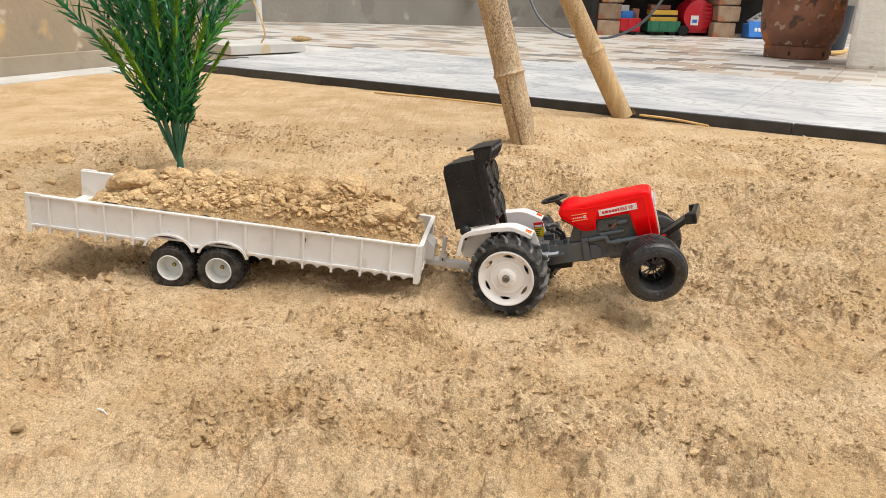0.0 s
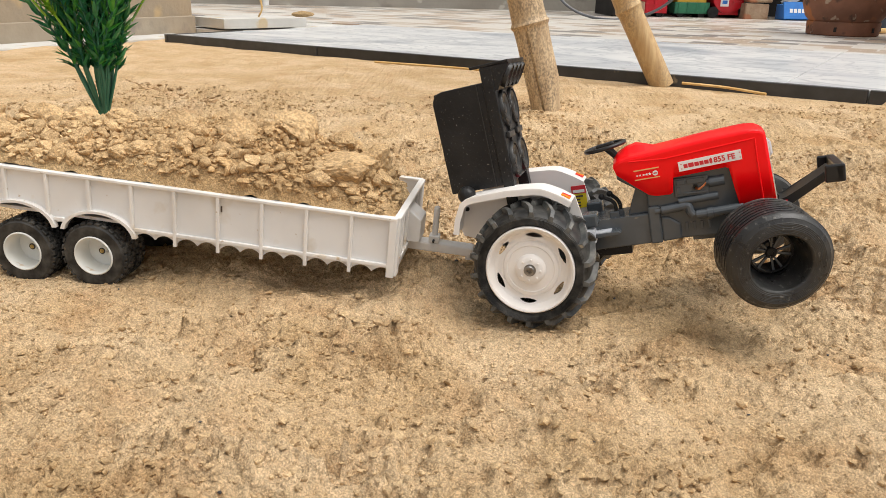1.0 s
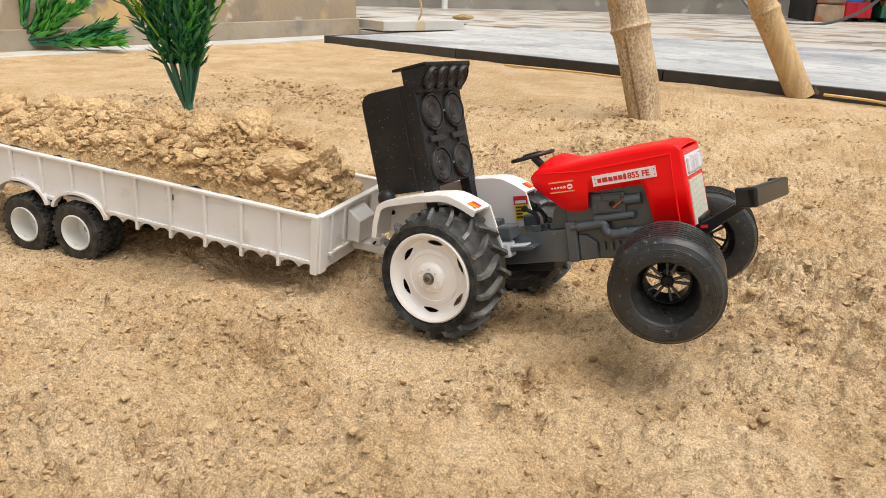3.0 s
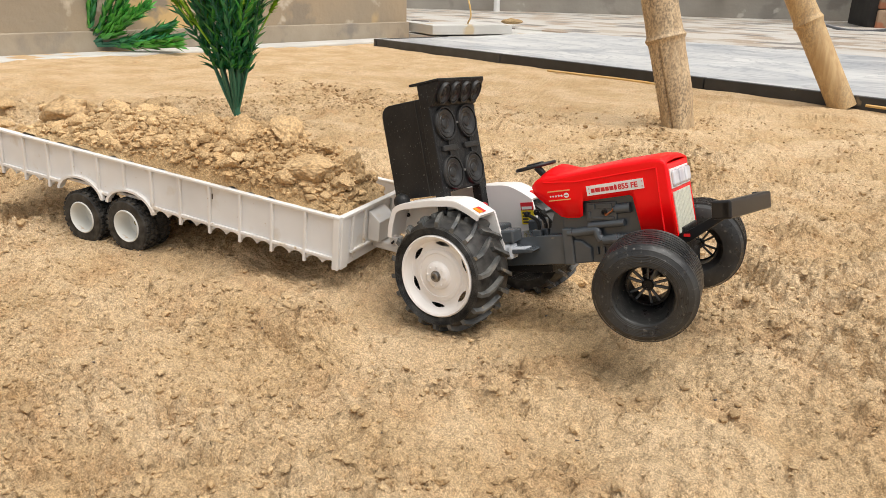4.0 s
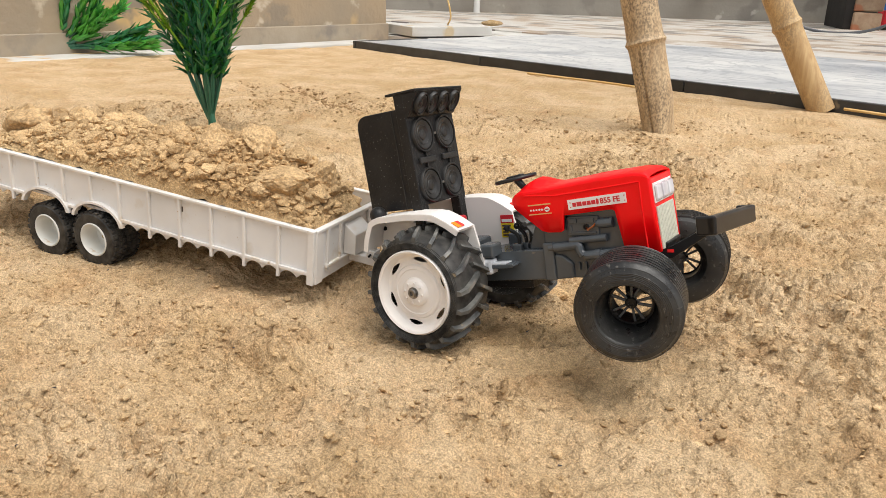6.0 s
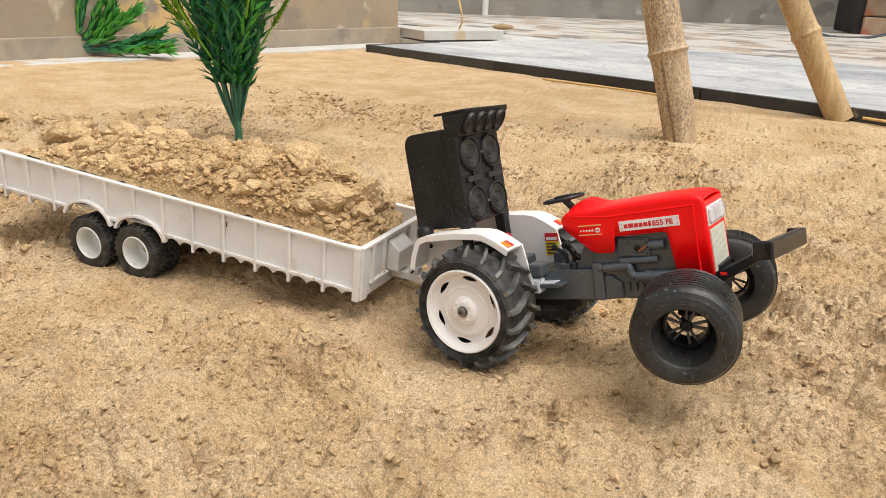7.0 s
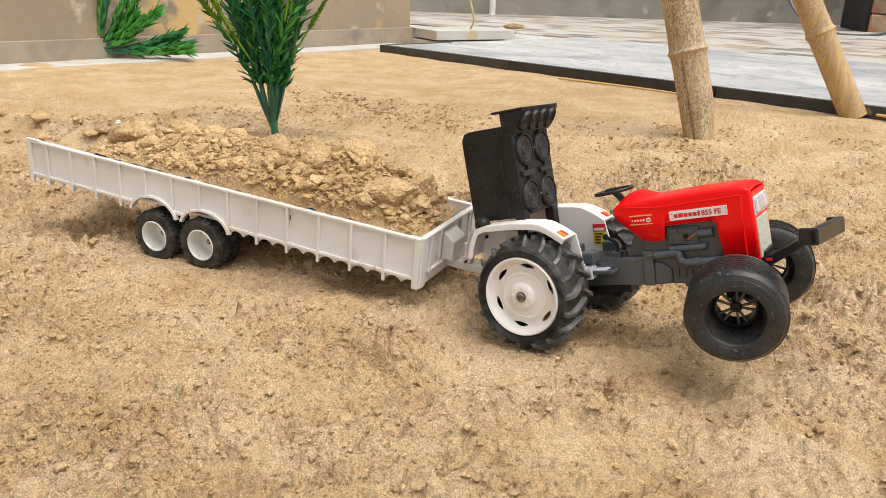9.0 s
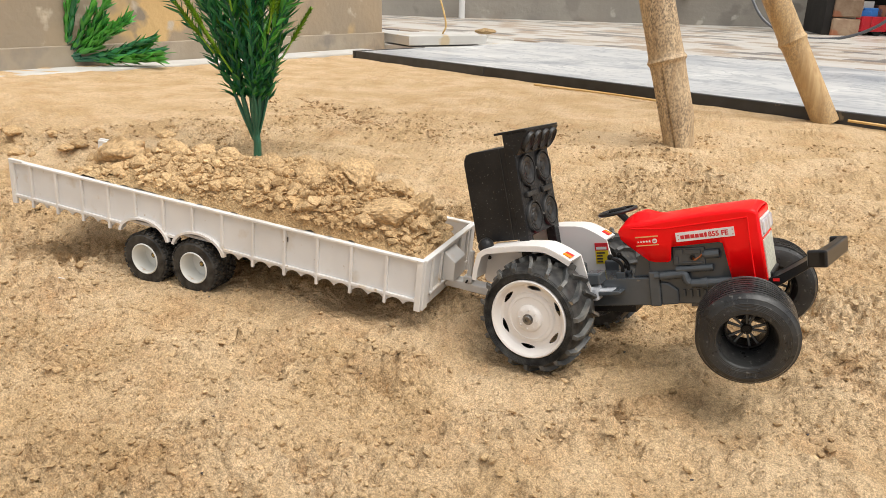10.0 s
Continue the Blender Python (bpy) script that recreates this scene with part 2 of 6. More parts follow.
def bamboo_material(name, base, other, speck, amount):
    """Dry cane: long fibres, weather specks, a dark bloom over part of it."""
    m = bpy.data.materials.new(name)
    m.use_nodes = True
    nodes, links = m.node_tree.nodes, m.node_tree.links
    b = nodes["Principled BSDF"]
    b.inputs["Roughness"].default_value = 0.62
    co = nodes.new("ShaderNodeTexCoord").outputs["Object"]

    def layer(scale, z_scale, lo, hi):
        mp = nodes.new("ShaderNodeMapping")
        mp.inputs["Scale"].default_value = (1, 1, z_scale)
        links.new(co, mp.inputs["Vector"])
        n = nodes.new("ShaderNodeTexNoise")
        n.inputs["Scale"].default_value, n.inputs["Detail"].default_value = scale, 8
        links.new(mp.outputs[0], n.inputs["Vector"])
        r = nodes.new("ShaderNodeMapRange")
        r.inputs["From Min"].default_value, r.inputs["From Max"].default_value = lo, hi
        links.new(n.outputs["Fac"], r.inputs["Value"])
        return r.outputs["Result"]

    def mix(fac, a, c):
        x = nodes.new("ShaderNodeMix")
        x.data_type = "RGBA"
        links.new(fac, x.inputs["Factor"])
        for sock, val in ((x.inputs["A"], a), (x.inputs["B"], c)):
            if isinstance(val, tuple):
                sock.default_value = (*val, 1)
            else:
                links.new(val, sock)
        return x.outputs["Result"]

    col = mix(layer(170, 0.06, 0.35, 0.65), base, other)
    bloom = nodes.new("ShaderNodeMath")
    bloom.operation = "MULTIPLY"
    links.new(layer(11, 0.5, 0.40, 0.60), bloom.inputs[0])
    links.new(layer(420, 0.7, 0.42, 0.60), bloom.inputs[1])
    gain = nodes.new("ShaderNodeMath")
    gain.operation = "MULTIPLY"
    gain.inputs[1].default_value = amount
    links.new(bloom.outputs[0], gain.inputs[0])
    col = mix(gain.outputs[0], col, speck)
    links.new(col, b.inputs["Base Color"])
    bp = nodes.new("ShaderNodeBump")
    bp.inputs["Strength"].default_value, bp.inputs["Distance"].default_value = 0.5, 0.0015
    links.new(layer(220, 0.08, 0, 1), bp.inputs["Height"])
    links.new(bp.outputs["Normal"], b.inputs["Normal"])
    return m


BAMBOO = bamboo_material("bamboo_grey", (0.47, 0.33, 0.19), (0.62, 0.47, 0.29), (0.12, 0.09, 0.06), 1.0)
BAMBOO_GOLD = bamboo_material("bamboo_gold", (0.43, 0.275, 0.125), (0.56, 0.395, 0.20), (0.22, 0.16, 0.10), 0.7)
PLINTH = material("plinth_cement", (0.32, 0.265, 0.195), 0.9, color2=(0.39, 0.33, 0.25), scale=9, bump=0.4, bump_scale=60, dist=0.004, spots=[((0.25, 0.22, 0.185), 14, 0.56, 0.15)])
STRAW = material("straw", (0.58, 0.36, 0.12), 0.6, color2=(0.66, 0.46, 0.2), scale=60)
WOODCUT = material("cut_wood", (0.52, 0.37, 0.20), 0.75, color2=(0.40, 0.27, 0.14), scale=60, bump=0.3, bump_scale=200)
LEAF = material("leaf_green", (0.026, 0.185, 0.075), 0.34, color2=(0.055, 0.29, 0.11), scale=25, island=0.4)
LEAF_BRIGHT = material("leaf_bright", (0.10, 0.40, 0.045), 0.36, color2=(0.045, 0.27, 0.05), scale=30, island=0.3)
TIP = material("tip_green", (0.27, 0.46, 0.025), 0.45, color2=(0.16, 0.36, 0.025), scale=60, island=0.3)
STEM = material("stem_green", (0.028, 0.125, 0.075), 0.4, color2=(0.045, 0.17, 0.10), scale=40)
HOSE = material("grey_hose", (0.10, 0.105, 0.115), 0.4)
PIPE = material("white_pipe", (0.75, 0.75, 0.73), 0.4)
BLUE = material("toy_blue", (0.02, 0.15, 0.50), 0.4, color2=(0.03, 0.2, 0.6), scale=30)
GREEN = material("toy_green", (0.02, 0.16, 0.085), 0.4, color2=(0.03, 0.2, 0.1), scale=30)
TOYRED = material("toy_red", (0.55, 0.01, 0.025), 0.35, color2=(0.48, 0.01, 0.02), scale=30)
TOYYELLOW = material("toy_yellow", (0.70, 0.42, 0.05), 0.45)
NAVY = material("navy_plastic", (0.02, 0.03, 0.05), 0.4)
TOYGREY = material("toy_grey", (0.40, 0.41, 0.42), 0.5, color2=(0.5, 0.5, 0.5), scale=30)


def marble_material():
    """White marble with long grey-blue veins."""
    m = bpy.data.materials.new("veined_marble")
    m.use_nodes = True
    nodes, links = m.node_tree.nodes, m.node_tree.links
    b = nodes["Principled BSDF"]
    b.inputs["Roughness"].default_value = 0.3
    co = nodes.new("ShaderNodeTexCoord").outputs["Object"]
    mp = nodes.new("ShaderNodeMapping")
    mp.inputs["Scale"].default_value = (1.5, 3.0, 3.0)
    mp.inputs["Rotation"].default_value = (0, 0, radians(-14))
    links.new(co, mp.inputs["Vector"])
    n1 = nodes.new("ShaderNodeTexNoise")
    n1.inputs["Scale"].default_value, n1.inputs["Detail"].default_value, n1.inputs["Distortion"].default_value = 1.6, 7, 1.2
    n2 = nodes.new("ShaderNodeTexNoise")
    n2.inputs["Scale"].default_value, n2.inputs["Detail"].default_value, n2.inputs["Distortion"].default_value = 3.4, 5, 2.0
    for n in (n1, n2):
        links.new(mp.outputs[0], n.inputs["Vector"])
    r1 = nodes.new("ShaderNodeValToRGB")
    e = r1.color_ramp.elements
    e[0].position, e[0].color = 0.42, (0.72, 0.725, 0.715, 1)
    e[1].position, e[1].color = 0.70, (0.40, 0.425, 0.46, 1)
    links.new(n1.outputs["Fac"], r1.inputs["Fac"])
    r2 = nodes.new("ShaderNodeValToRGB")
    e = r2.color_ramp.elements
    e[0].position, e[0].color = 0.455, (1, 1, 1, 1)
    e[1].position, e[1].color = 0.545, (1, 1, 1, 1)
    mid = r2.color_ramp.elements.new(0.5)
    mid.color = (0.66, 0.68, 0.71, 1)
    links.new(n2.outputs["Fac"], r2.inputs["Fac"])
    x = nodes.new("ShaderNodeMix")
    x.data_type, x.blend_type = "RGBA", "MULTIPLY"
    x.inputs["Factor"].default_value = 1
    links.new(r1.outputs["Color"], x.inputs["A"])
    links.new(r2.outputs["Color"], x.inputs["B"])
    links.new(x.outputs["Result"], b.inputs["Base Color"])
    return m


def printed_tile_material():
    """Glazed tile printed with small beige, white and grey blocks."""
    m = bpy.data.materials.new("printed_tile")
    m.use_nodes = True
    nodes, links = m.node_tree.nodes, m.node_tree.links
    b = nodes["Principled BSDF"]
    b.inputs["Roughness"].default_value = 0.35
    co = nodes.new("ShaderNodeTexCoord").outputs["Object"]
    mp = nodes.new("ShaderNodeMapping")
    mp.inputs["Scale"].default_value = (1, 1, 0)
    links.new(co, mp.inputs["Vector"])
    br = nodes.new("ShaderNodeTexBrick")
    br.inputs["Scale"].default_value = 1.0
    br.inputs["Brick Width"].default_value, br.inputs["Row Height"].default_value = 0.13, 0.075
    br.inputs["Mortar Size"].default_value = 0.003
    br.inputs["Color1"].default_value, br.inputs["Color2"].default_value = (0, 0, 0, 1), (1, 1, 1, 1)
    br.inputs["Mortar"].default_value = (0.6, 0.6, 0.6, 1)
    links.new(mp.outputs[0], br.inputs["Vector"])
    r = nodes.new("ShaderNodeValToRGB")
    r.color_ramp.interpolation = "CONSTANT"
    els = r.color_ramp.elements
    els[0].position, els[0].color = 0.0, (0.63, 0.595, 0.54, 1)
    els[1].position, els[1].color = 0.36, (0.44, 0.345, 0.26, 1)
    for pos, c in ((0.58, (0.66, 0.64, 0.60)), (0.74, (0.24, 0.215, 0.20)), (0.88, (0.52, 0.45, 0.37))):
        els.new(pos).color = (*c, 1)
    links.new(br.outputs["Color"], r.inputs["Fac"])
    links.new(r.outputs["Color"], b.inputs["Base Color"])
    return m


MARBLE = marble_material()
PRINTED = printed_tile_material()


# ---- building helpers ----
def link(ob_name, me, mat, parent=None, label="", at=None):
    if mat and not me.materials:
        me.materials.append(mat)
    ob = new(ob_name, me)
    if parent:
        ob.parent = parent
    if at is not None:
        ob.matrix_basis = at
    if label:
        ob["label"] = label
    return ob


def part(name, bm, mat, parent=None, label="", smooth=False, at=None):
    """One mesh object out of a bmesh, under a thing or a part."""
    bmesh.ops.recalc_face_normals(bm, faces=bm.faces)
    me = bpy.data.meshes.new(name)
    bm.to_mesh(me)
    bm.free()
    if smooth:
        me.shade_smooth()
        me.set_sharp_from_angle(angle=radians(38))
    return link(name, me, mat, parent, label, at)


def thing(name, label, category, group="", at=None, kind=""):
    ob = new(name)
    ob.empty_display_size = 0.02
    if at is not None:
        ob.matrix_basis = at
    return tagged(ob, label, category, group, kind)


def box(x0, x1, y0, y1, z0, z1, bevel=0.0, bm=None, seg=2):
    own = bmesh.new()
    bmesh.ops.create_cube(own, size=1, matrix=Matrix.Translation(((x0 + x1) / 2, (y0 + y1) / 2, (z0 + z1) / 2)) @ Matrix.Diagonal((x1 - x0, y1 - y0, z1 - z0, 1)))
    if bevel:
        bmesh.ops.bevel(own, geom=list(own.edges), offset=bevel, segments=seg, affect="EDGES", profile=0.5)
    return join(bm, own)


def join(bm, own, m=None):
    if m is not None:
        bmesh.ops.transform(own, matrix=m, verts=own.verts)
    if bm is None:
        return own
    tmp = bpy.data.meshes.new("tmp")
    own.to_mesh(tmp)
    own.free()
    bm.from_mesh(tmp)
    bpy.data.meshes.remove(tmp)
    return bm


def prism(poly, y0, y1, bevel=0.0, bm=None, seg=2):
    """A polygon in x, z drawn out along y."""
    own = bmesh.new()
    a = [own.verts.new((x, y0, z)) for x, z in poly]
    b = [own.verts.new((x, y1, z)) for x, z in poly]
    n = len(poly)
    own.faces.new(a)
    own.faces.new(b[::-1])
    for i in range(n):
        own.faces.new((a[i], b[i], b[(i + 1) % n], a[(i + 1) % n]))
    if bevel:
        bmesh.ops.bevel(own, geom=list(own.edges), offset=bevel, segments=seg, affect="EDGES", profile=0.5)
    return join(bm, own)


def lathe(profile, seg=48, bm=None, close=False):
    """Rings of (radius, y) turned about the y axis."""
    own = bmesh.new()
    rings = []
    for r, y in profile:
        if r < 1e-7:
            rings.append([own.verts.new((0, y, 0))])
        else:
            rings.append([own.verts.new((r * math.cos(2 * math.pi * i / seg), y, r * math.sin(2 * math.pi * i / seg))) for i in range(seg)])
    pairs = list(zip(rings, rings[1:])) + ([(rings[-1], rings[0])] if close else [])
    for a, b in pairs:
        for i in range(seg):
            j = (i + 1) % seg
            if len(a) == 1 and len(b) == 1:
                continue
            if len(a) == 1:
                own.faces.new((a[0], b[i], b[j]))
            elif len(b) == 1:
                own.faces.new((a[i], b[0], a[j]))
            else:
                own.faces.new((a[i], b[i], b[j], a[j]))
    return join(bm, own)


def tube(points, radius, seg=10, bm=None, caps=True):
    """A round bar along points; radius a number or one a point."""
    own = bmesh.new()
    pts = [Vector(p) for p in points]
    rad = radius if isinstance(radius, (list, tuple)) else [radius] * len(pts)
    rings = []
    side = None
    for i, p in enumerate(pts):
        d = (pts[min(i + 1, len(pts) - 1)] - pts[max(i - 1, 0)]).normalized()
        if side is None:
            side = d.orthogonal().normalized()
        side = (side - d * side.dot(d)).normalized()
        up = d.cross(side)
        rings.append([own.verts.new(p + (side * math.cos(2 * math.pi * k / seg) + up * math.sin(2 * math.pi * k / seg)) * rad[i]) for k in range(seg)])
    for a, b in zip(rings, rings[1:]):
        for k in range(seg):
            own.faces.new((a[k], b[k], b[(k + 1) % seg], a[(k + 1) % seg]))
    if caps:
        own.faces.new(rings[0][::-1])
        own.faces.new(rings[-1])
    return join(bm, own)


def curve_points(ctrl, n=24):
    """A smooth line through control points."""
    pts = [Vector(c) for c in ctrl]
    pts = [pts[0] * 2 - pts[1]] + pts + [pts[-1] * 2 - pts[-2]]
    out = []
    for i in range(1, len(pts) - 2):
        p0, p1, p2, p3 = pts[i - 1:i + 3]
        for k in range(n):
            t = k / n
            out.append(0.5 * (2 * p1 + (p2 - p0) * t + (2 * p0 - 5 * p1 + 4 * p2 - p3) * t * t + (3 * p1 - p0 - 3 * p2 + p3) * t ** 3))
    return out + [pts[-2]]


# value noise on arrays
TABLE = np.random.RandomState(7).rand(256, 256)


def vnoise(x, y):
    xi, yi = np.floor(x).astype(int), np.floor(y).astype(int)
    fx, fy = x - xi, y - yi
    fx, fy = fx * fx * (3 - 2 * fx), fy * fy * (3 - 2 * fy)
    a, b = TABLE[xi % 256, yi % 256], TABLE[(xi + 1) % 256, yi % 256]
    c, d = TABLE[xi % 256, (yi + 1) % 256], TABLE[(xi + 1) % 256, (yi + 1) % 256]
    return (a + (b - a) * fx) * (1 - fy) + (c + (d - c) * fx) * fy - 0.5


def fbm(x, y, octaves=4, gain=0.5):
    total, amp = 0, 1.0
    for o in range(octaves):
        total = total + amp * vnoise(x * 2 ** o + 17.3 * o, y * 2 ** o + 9.1 * o)
        amp *= gain
    return total


def smooth01(v, a, b):
    t = np.clip((v - a) / (b - a), 0, 1)
    return t * t * (3 - 2 * t)


def rock(seed, flat=0.6, cuts=6, sub=3, fine=0.0):
    """A broken lump of dried earth about 1 across: a noisy ball cut by planes."""
    rnd = random.Random(seed)
    bm = bmesh.new()
    bmesh.ops.create_icosphere(bm, subdivisions=sub, radius=0.5)
    planes = []
    for _ in range(cuts):
        n = Vector((rnd.uniform(-1, 1), rnd.uniform(-1, 1), rnd.uniform(-1, 1))).normalized()
        planes.append((n, rnd.uniform(0.25, 0.40)))
    off = Vector((seed * 3.7, seed * 1.3, 0))
    for v in bm.verts:
        for n, d in planes:
            over = v.co.dot(n) - d
            if over > 0:
                v.co -= n * over * 0.82
        k = 1 + 0.15 * noise.noise(v.co * 2.2 + off) + 0.13 * noise.noise(v.co * 5 + off) + 0.085 * noise.noise(v.co * 11 + off) + 0.035 * noise.noise(v.co * 24 + off)
        if fine:
            k += fine * (noise.noise(v.co * 17 - off) + 0.8 * noise.noise(v.co * 33 + off) + 0.6 * noise.noise(v.co * 57 + off))
        v.co *= k
        v.co.z *= flat
    return bm


def domes(x, y, cell, low, high, amount, seed, flat=0.5):
    """Half-sunk lumps: one at most in each cell, radius low to high; amount is the share of cells that hold one."""
    wx, wy = x + cell * 0.35 * vnoise(x / cell * 2.3 + seed, y / cell * 2.3), y + cell * 0.35 * vnoise(x / cell * 2.3, y / cell * 2.3 + seed)
    ix, iy = np.floor(wx / cell).astype(int), np.floor(wy / cell).astype(int)
    out = np.zeros(x.shape)
    for dx in (-1, 0, 1):
        for dy in (-1, 0, 1):
            a, b = (ix + dx + 31 * seed) % 256, (iy + dy + 57 * seed) % 256
            r1, r2, r3, r4 = TABLE[a, b], TABLE[b, (a + 101) % 256], TABLE[(a + 53) % 256, (b + 19) % 256], TABLE[(b + 77) % 256, a]
            r = low + (high - low) * r3 ** 2
            d2 = ((wx - (ix + dx + r1) * cell) ** 2 + (wy - (iy + dy + r2) * cell) ** 2) / r ** 2
            out = np.maximum(out, np.where(r4 < amount, flat * r * np.sqrt(np.maximum(1 - d2, 0)), 0))
    return out


# ---- ground ----
EDGE = Vector((0.92, 1.615, 0))             # a point of the pavement's edge
ALONG, INTO = Vector((0.864, -0.504, 0)), Vector((0.504, 0.864, 0))
PAVE = Matrix(((ALONG.x, INTO.x, 0, EDGE.x), (ALONG.y, INTO.y, 0, EDGE.y), (0, 0, 1, 0), (0, 0, 0, 1)))
PRESSED = [(0.084, 0.683, 0.0005), (0.124, 0.765, 0.0), (-0.243, 0.722, 0.003), (-0.194, 0.718, 0.003), (-0.236, 0.800, 0.003), (-0.187, 0.796, 0.003), (-0.373, 1.109, 0.019),
           (0.172, 1.497, 0.002), (0.43, 1.86, 0.002)]
TRACK = [(-0.675, 1.667), (-0.611, 1.685), (-0.522, 1.616), (-0.445, 1.561), (-0.391, 1.516), (-0.343, 1.441)]


def ground_h(x, y):
    x, y = np.asarray(x, float), np.asarray(y, float)
    h = 0.007 * fbm(x * 2.6 + 3, y * 2.6, 3) + 0.0140 * fbm(x * 17 + 8, y * 22 + 3, 3) * (1 - 0.6 * smooth01(y, 1.25, 1.6))
    far = smooth01(y, 1.30, 1.65)
    rough = 0.34 + 1.0 * smooth01(fbm(x * 6 + 11, y * 7 + 2, 4), -0.12, 0.28) + 0.30 * smooth01(y, 0.76, 0.88) * (1 - far) + 0.25 * smooth01(x, 0.05, 0.3)
    rough = rough * (1 - 0.45 * far) * (1 - 0.25 * smooth01(y, 1.0, 1.25))
    c = fbm(x * 30 + 40, y * 36 + 5, 5, 0.6)
    h = h + rough * 0.0052 * smooth01(c, -0.02, 0.06)
    d = fbm(x * 80 + 7, y * 80 + 31, 5, 0.65)
    h = h + rough * 0.0085 * np.maximum(d, 0)
    h = h - rough * 0.0026 * smooth01(fbm(x * 40 + 3, y * 52 + 77, 4, 0.55), 0.08, 0.26)
    h = h + 0.0030 * fbm(x * 170, y * 190, 3, 0.75) * (0.35 + 0.65 * rough) * (1 - 0.3 * far)
    lumpy = np.clip(rough - 0.45, 0, 1) * (1 - 0.8 * smooth01(y, 1.05, 1.35))
    near = (1 - smooth01(y, 0.98, 1.15)) * (1 - smooth01(np.abs(x), 0.56, 0.72))
    h = h + domes(x, y, 0.034, 0.005, 0.014, 0.10 + 0.45 * lumpy, 1, 0.42) + domes(x, y, 0.016, 0.003, 0.0065, 0.12 + 0.5 * lumpy, 2, 0.55) * (0.25 + 0.75 * near)
    h = h + near * domes(x, y, 0.009, 0.0018, 0.0036, 0.15 + 0.45 * lumpy, 3, 0.6)
    # old scraped track behind the trailer, and the low mound that holds the plant
    near = np.full(x.shape, 9.0)
    for (ax, ay), (bx, by) in zip(TRACK, TRACK[1:]):
        t = np.clip(((x - ax) * (bx - ax) + (y - ay) * (by - ay)) / ((bx - ax) ** 2 + (by - ay) ** 2), 0, 1)
        near = np.minimum(near, np.hypot(x - ax - t * (bx - ax), y - ay - t * (by - ay)))
    near = near + 0.03 * fbm(x * 14, y * 14, 3)
    h = h - 0.010 * np.exp(-(near / 0.022) ** 2) + 0.006 * np.exp(-((near - 0.045) / 0.02) ** 2)
    h = h + 0.017 * np.exp(-((x + 0.373) ** 2 + (y - 1.125) ** 2) / 0.11 ** 2)
    # low heaps beside the trailer's tail
    h = h + 0.016 * np.exp(-(((x + 0.73) / 0.15) ** 2 + ((y - 1.10) / 0.07) ** 2)) * (1 + 1.2 * fbm(x * 30, y * 30, 4))
    for px, py, z in PRESSED:
        w = np.exp(-((x - px) ** 2 + (y - py) ** 2) / 0.030 ** 2)
        h = h * (1 - w) + z * w
    under = smooth01((x - EDGE.x) * INTO.x + (y - EDGE.y) * INTO.y, -0.10, 0.0)
    h = h * (1 - under) + under * (-0.001 + 0.003 * fbm(x * 8, y * 8, 3))
    return h


def axis(lo, hi, step, near_lo, near_hi, reach, grow):
    """Fine steps from lo to hi, slowly growing ones to near_lo and near_hi, then fast ones out to the horizon."""
    mid = list(np.arange(lo, hi, step))

    def outward(start, near, sign):
        out, d, v = [], step, start
        while abs(v) < reach:
            d *= grow if (v - near) * sign < 0 else 1.14
            v += sign * d
            out.append(v)
        return out
    return np.array(outward(mid[0], near_lo, -1)[::-1] + mid + outward(mid[-1], near_hi, 1))


def grid_mesh(name, X, Y, Z, keep=None):
    n, k = X.shape
    me = bpy.data.meshes.new(name)
    co = np.stack([X, Y, Z], -1).reshape(-1, 3).astype(np.float32)
    i = np.arange(n * k).reshape(n, k)
    quads = np.stack([i[:-1, :-1], i[1:, :-1], i[1:, 1:], i[:-1, 1:]], -1).reshape(-1, 4)
    me.vertices.add(len(co))
    me.vertices.foreach_set("co", co.ravel())
    me.loops.add(quads.size)
    me.loops.foreach_set("vertex_index", quads.ravel().astype(np.int32))
    me.polygons.add(len(quads))
    me.polygons.foreach_set("loop_start", (np.arange(len(quads)) * 4).astype(np.int32))
    me.update(calc_edges=True)
    me.validate()
    me.shade_smooth()
    return me


gx = axis(-0.54, 0.54, 0.0016, -1.3, 1.3, 45, 1.030)
gy = axis(0.47, 1.02, 0.0016, 0.30, 2.6, 45, 1.021)
GX, GY = np.meshgrid(gx, gy, indexing="ij")
ground = link("ground", grid_mesh("ground", GX, GY, ground_h(GX, GY)), SAND)
tagged(ground, "dry sandy yard ground, crusted and crumbly, with footmarks", "ground", kind="structure")

ICO = bmesh.new()
bmesh.ops.create_icosphere(ICO, subdivisions=1, radius=0.5)
ICO_V = np.array([v.co[:] for v in ICO.verts])
ICO_F = np.array([[v.index for v in f.verts] for f in ICO.faces])
ICO.free()
OCT_V = 0.5 * np.array([(1, 0, 0), (-1, 0, 0), (0, 1, 0), (0, -1, 0), (0, 0, 1), (0, 0, -1)], float)
OCT_F = np.array([(0, 2, 4), (2, 1, 4), (1, 3, 4), (3, 0, 4), (2, 0, 5), (1, 2, 5), (3, 1, 5), (0, 3, 5)])


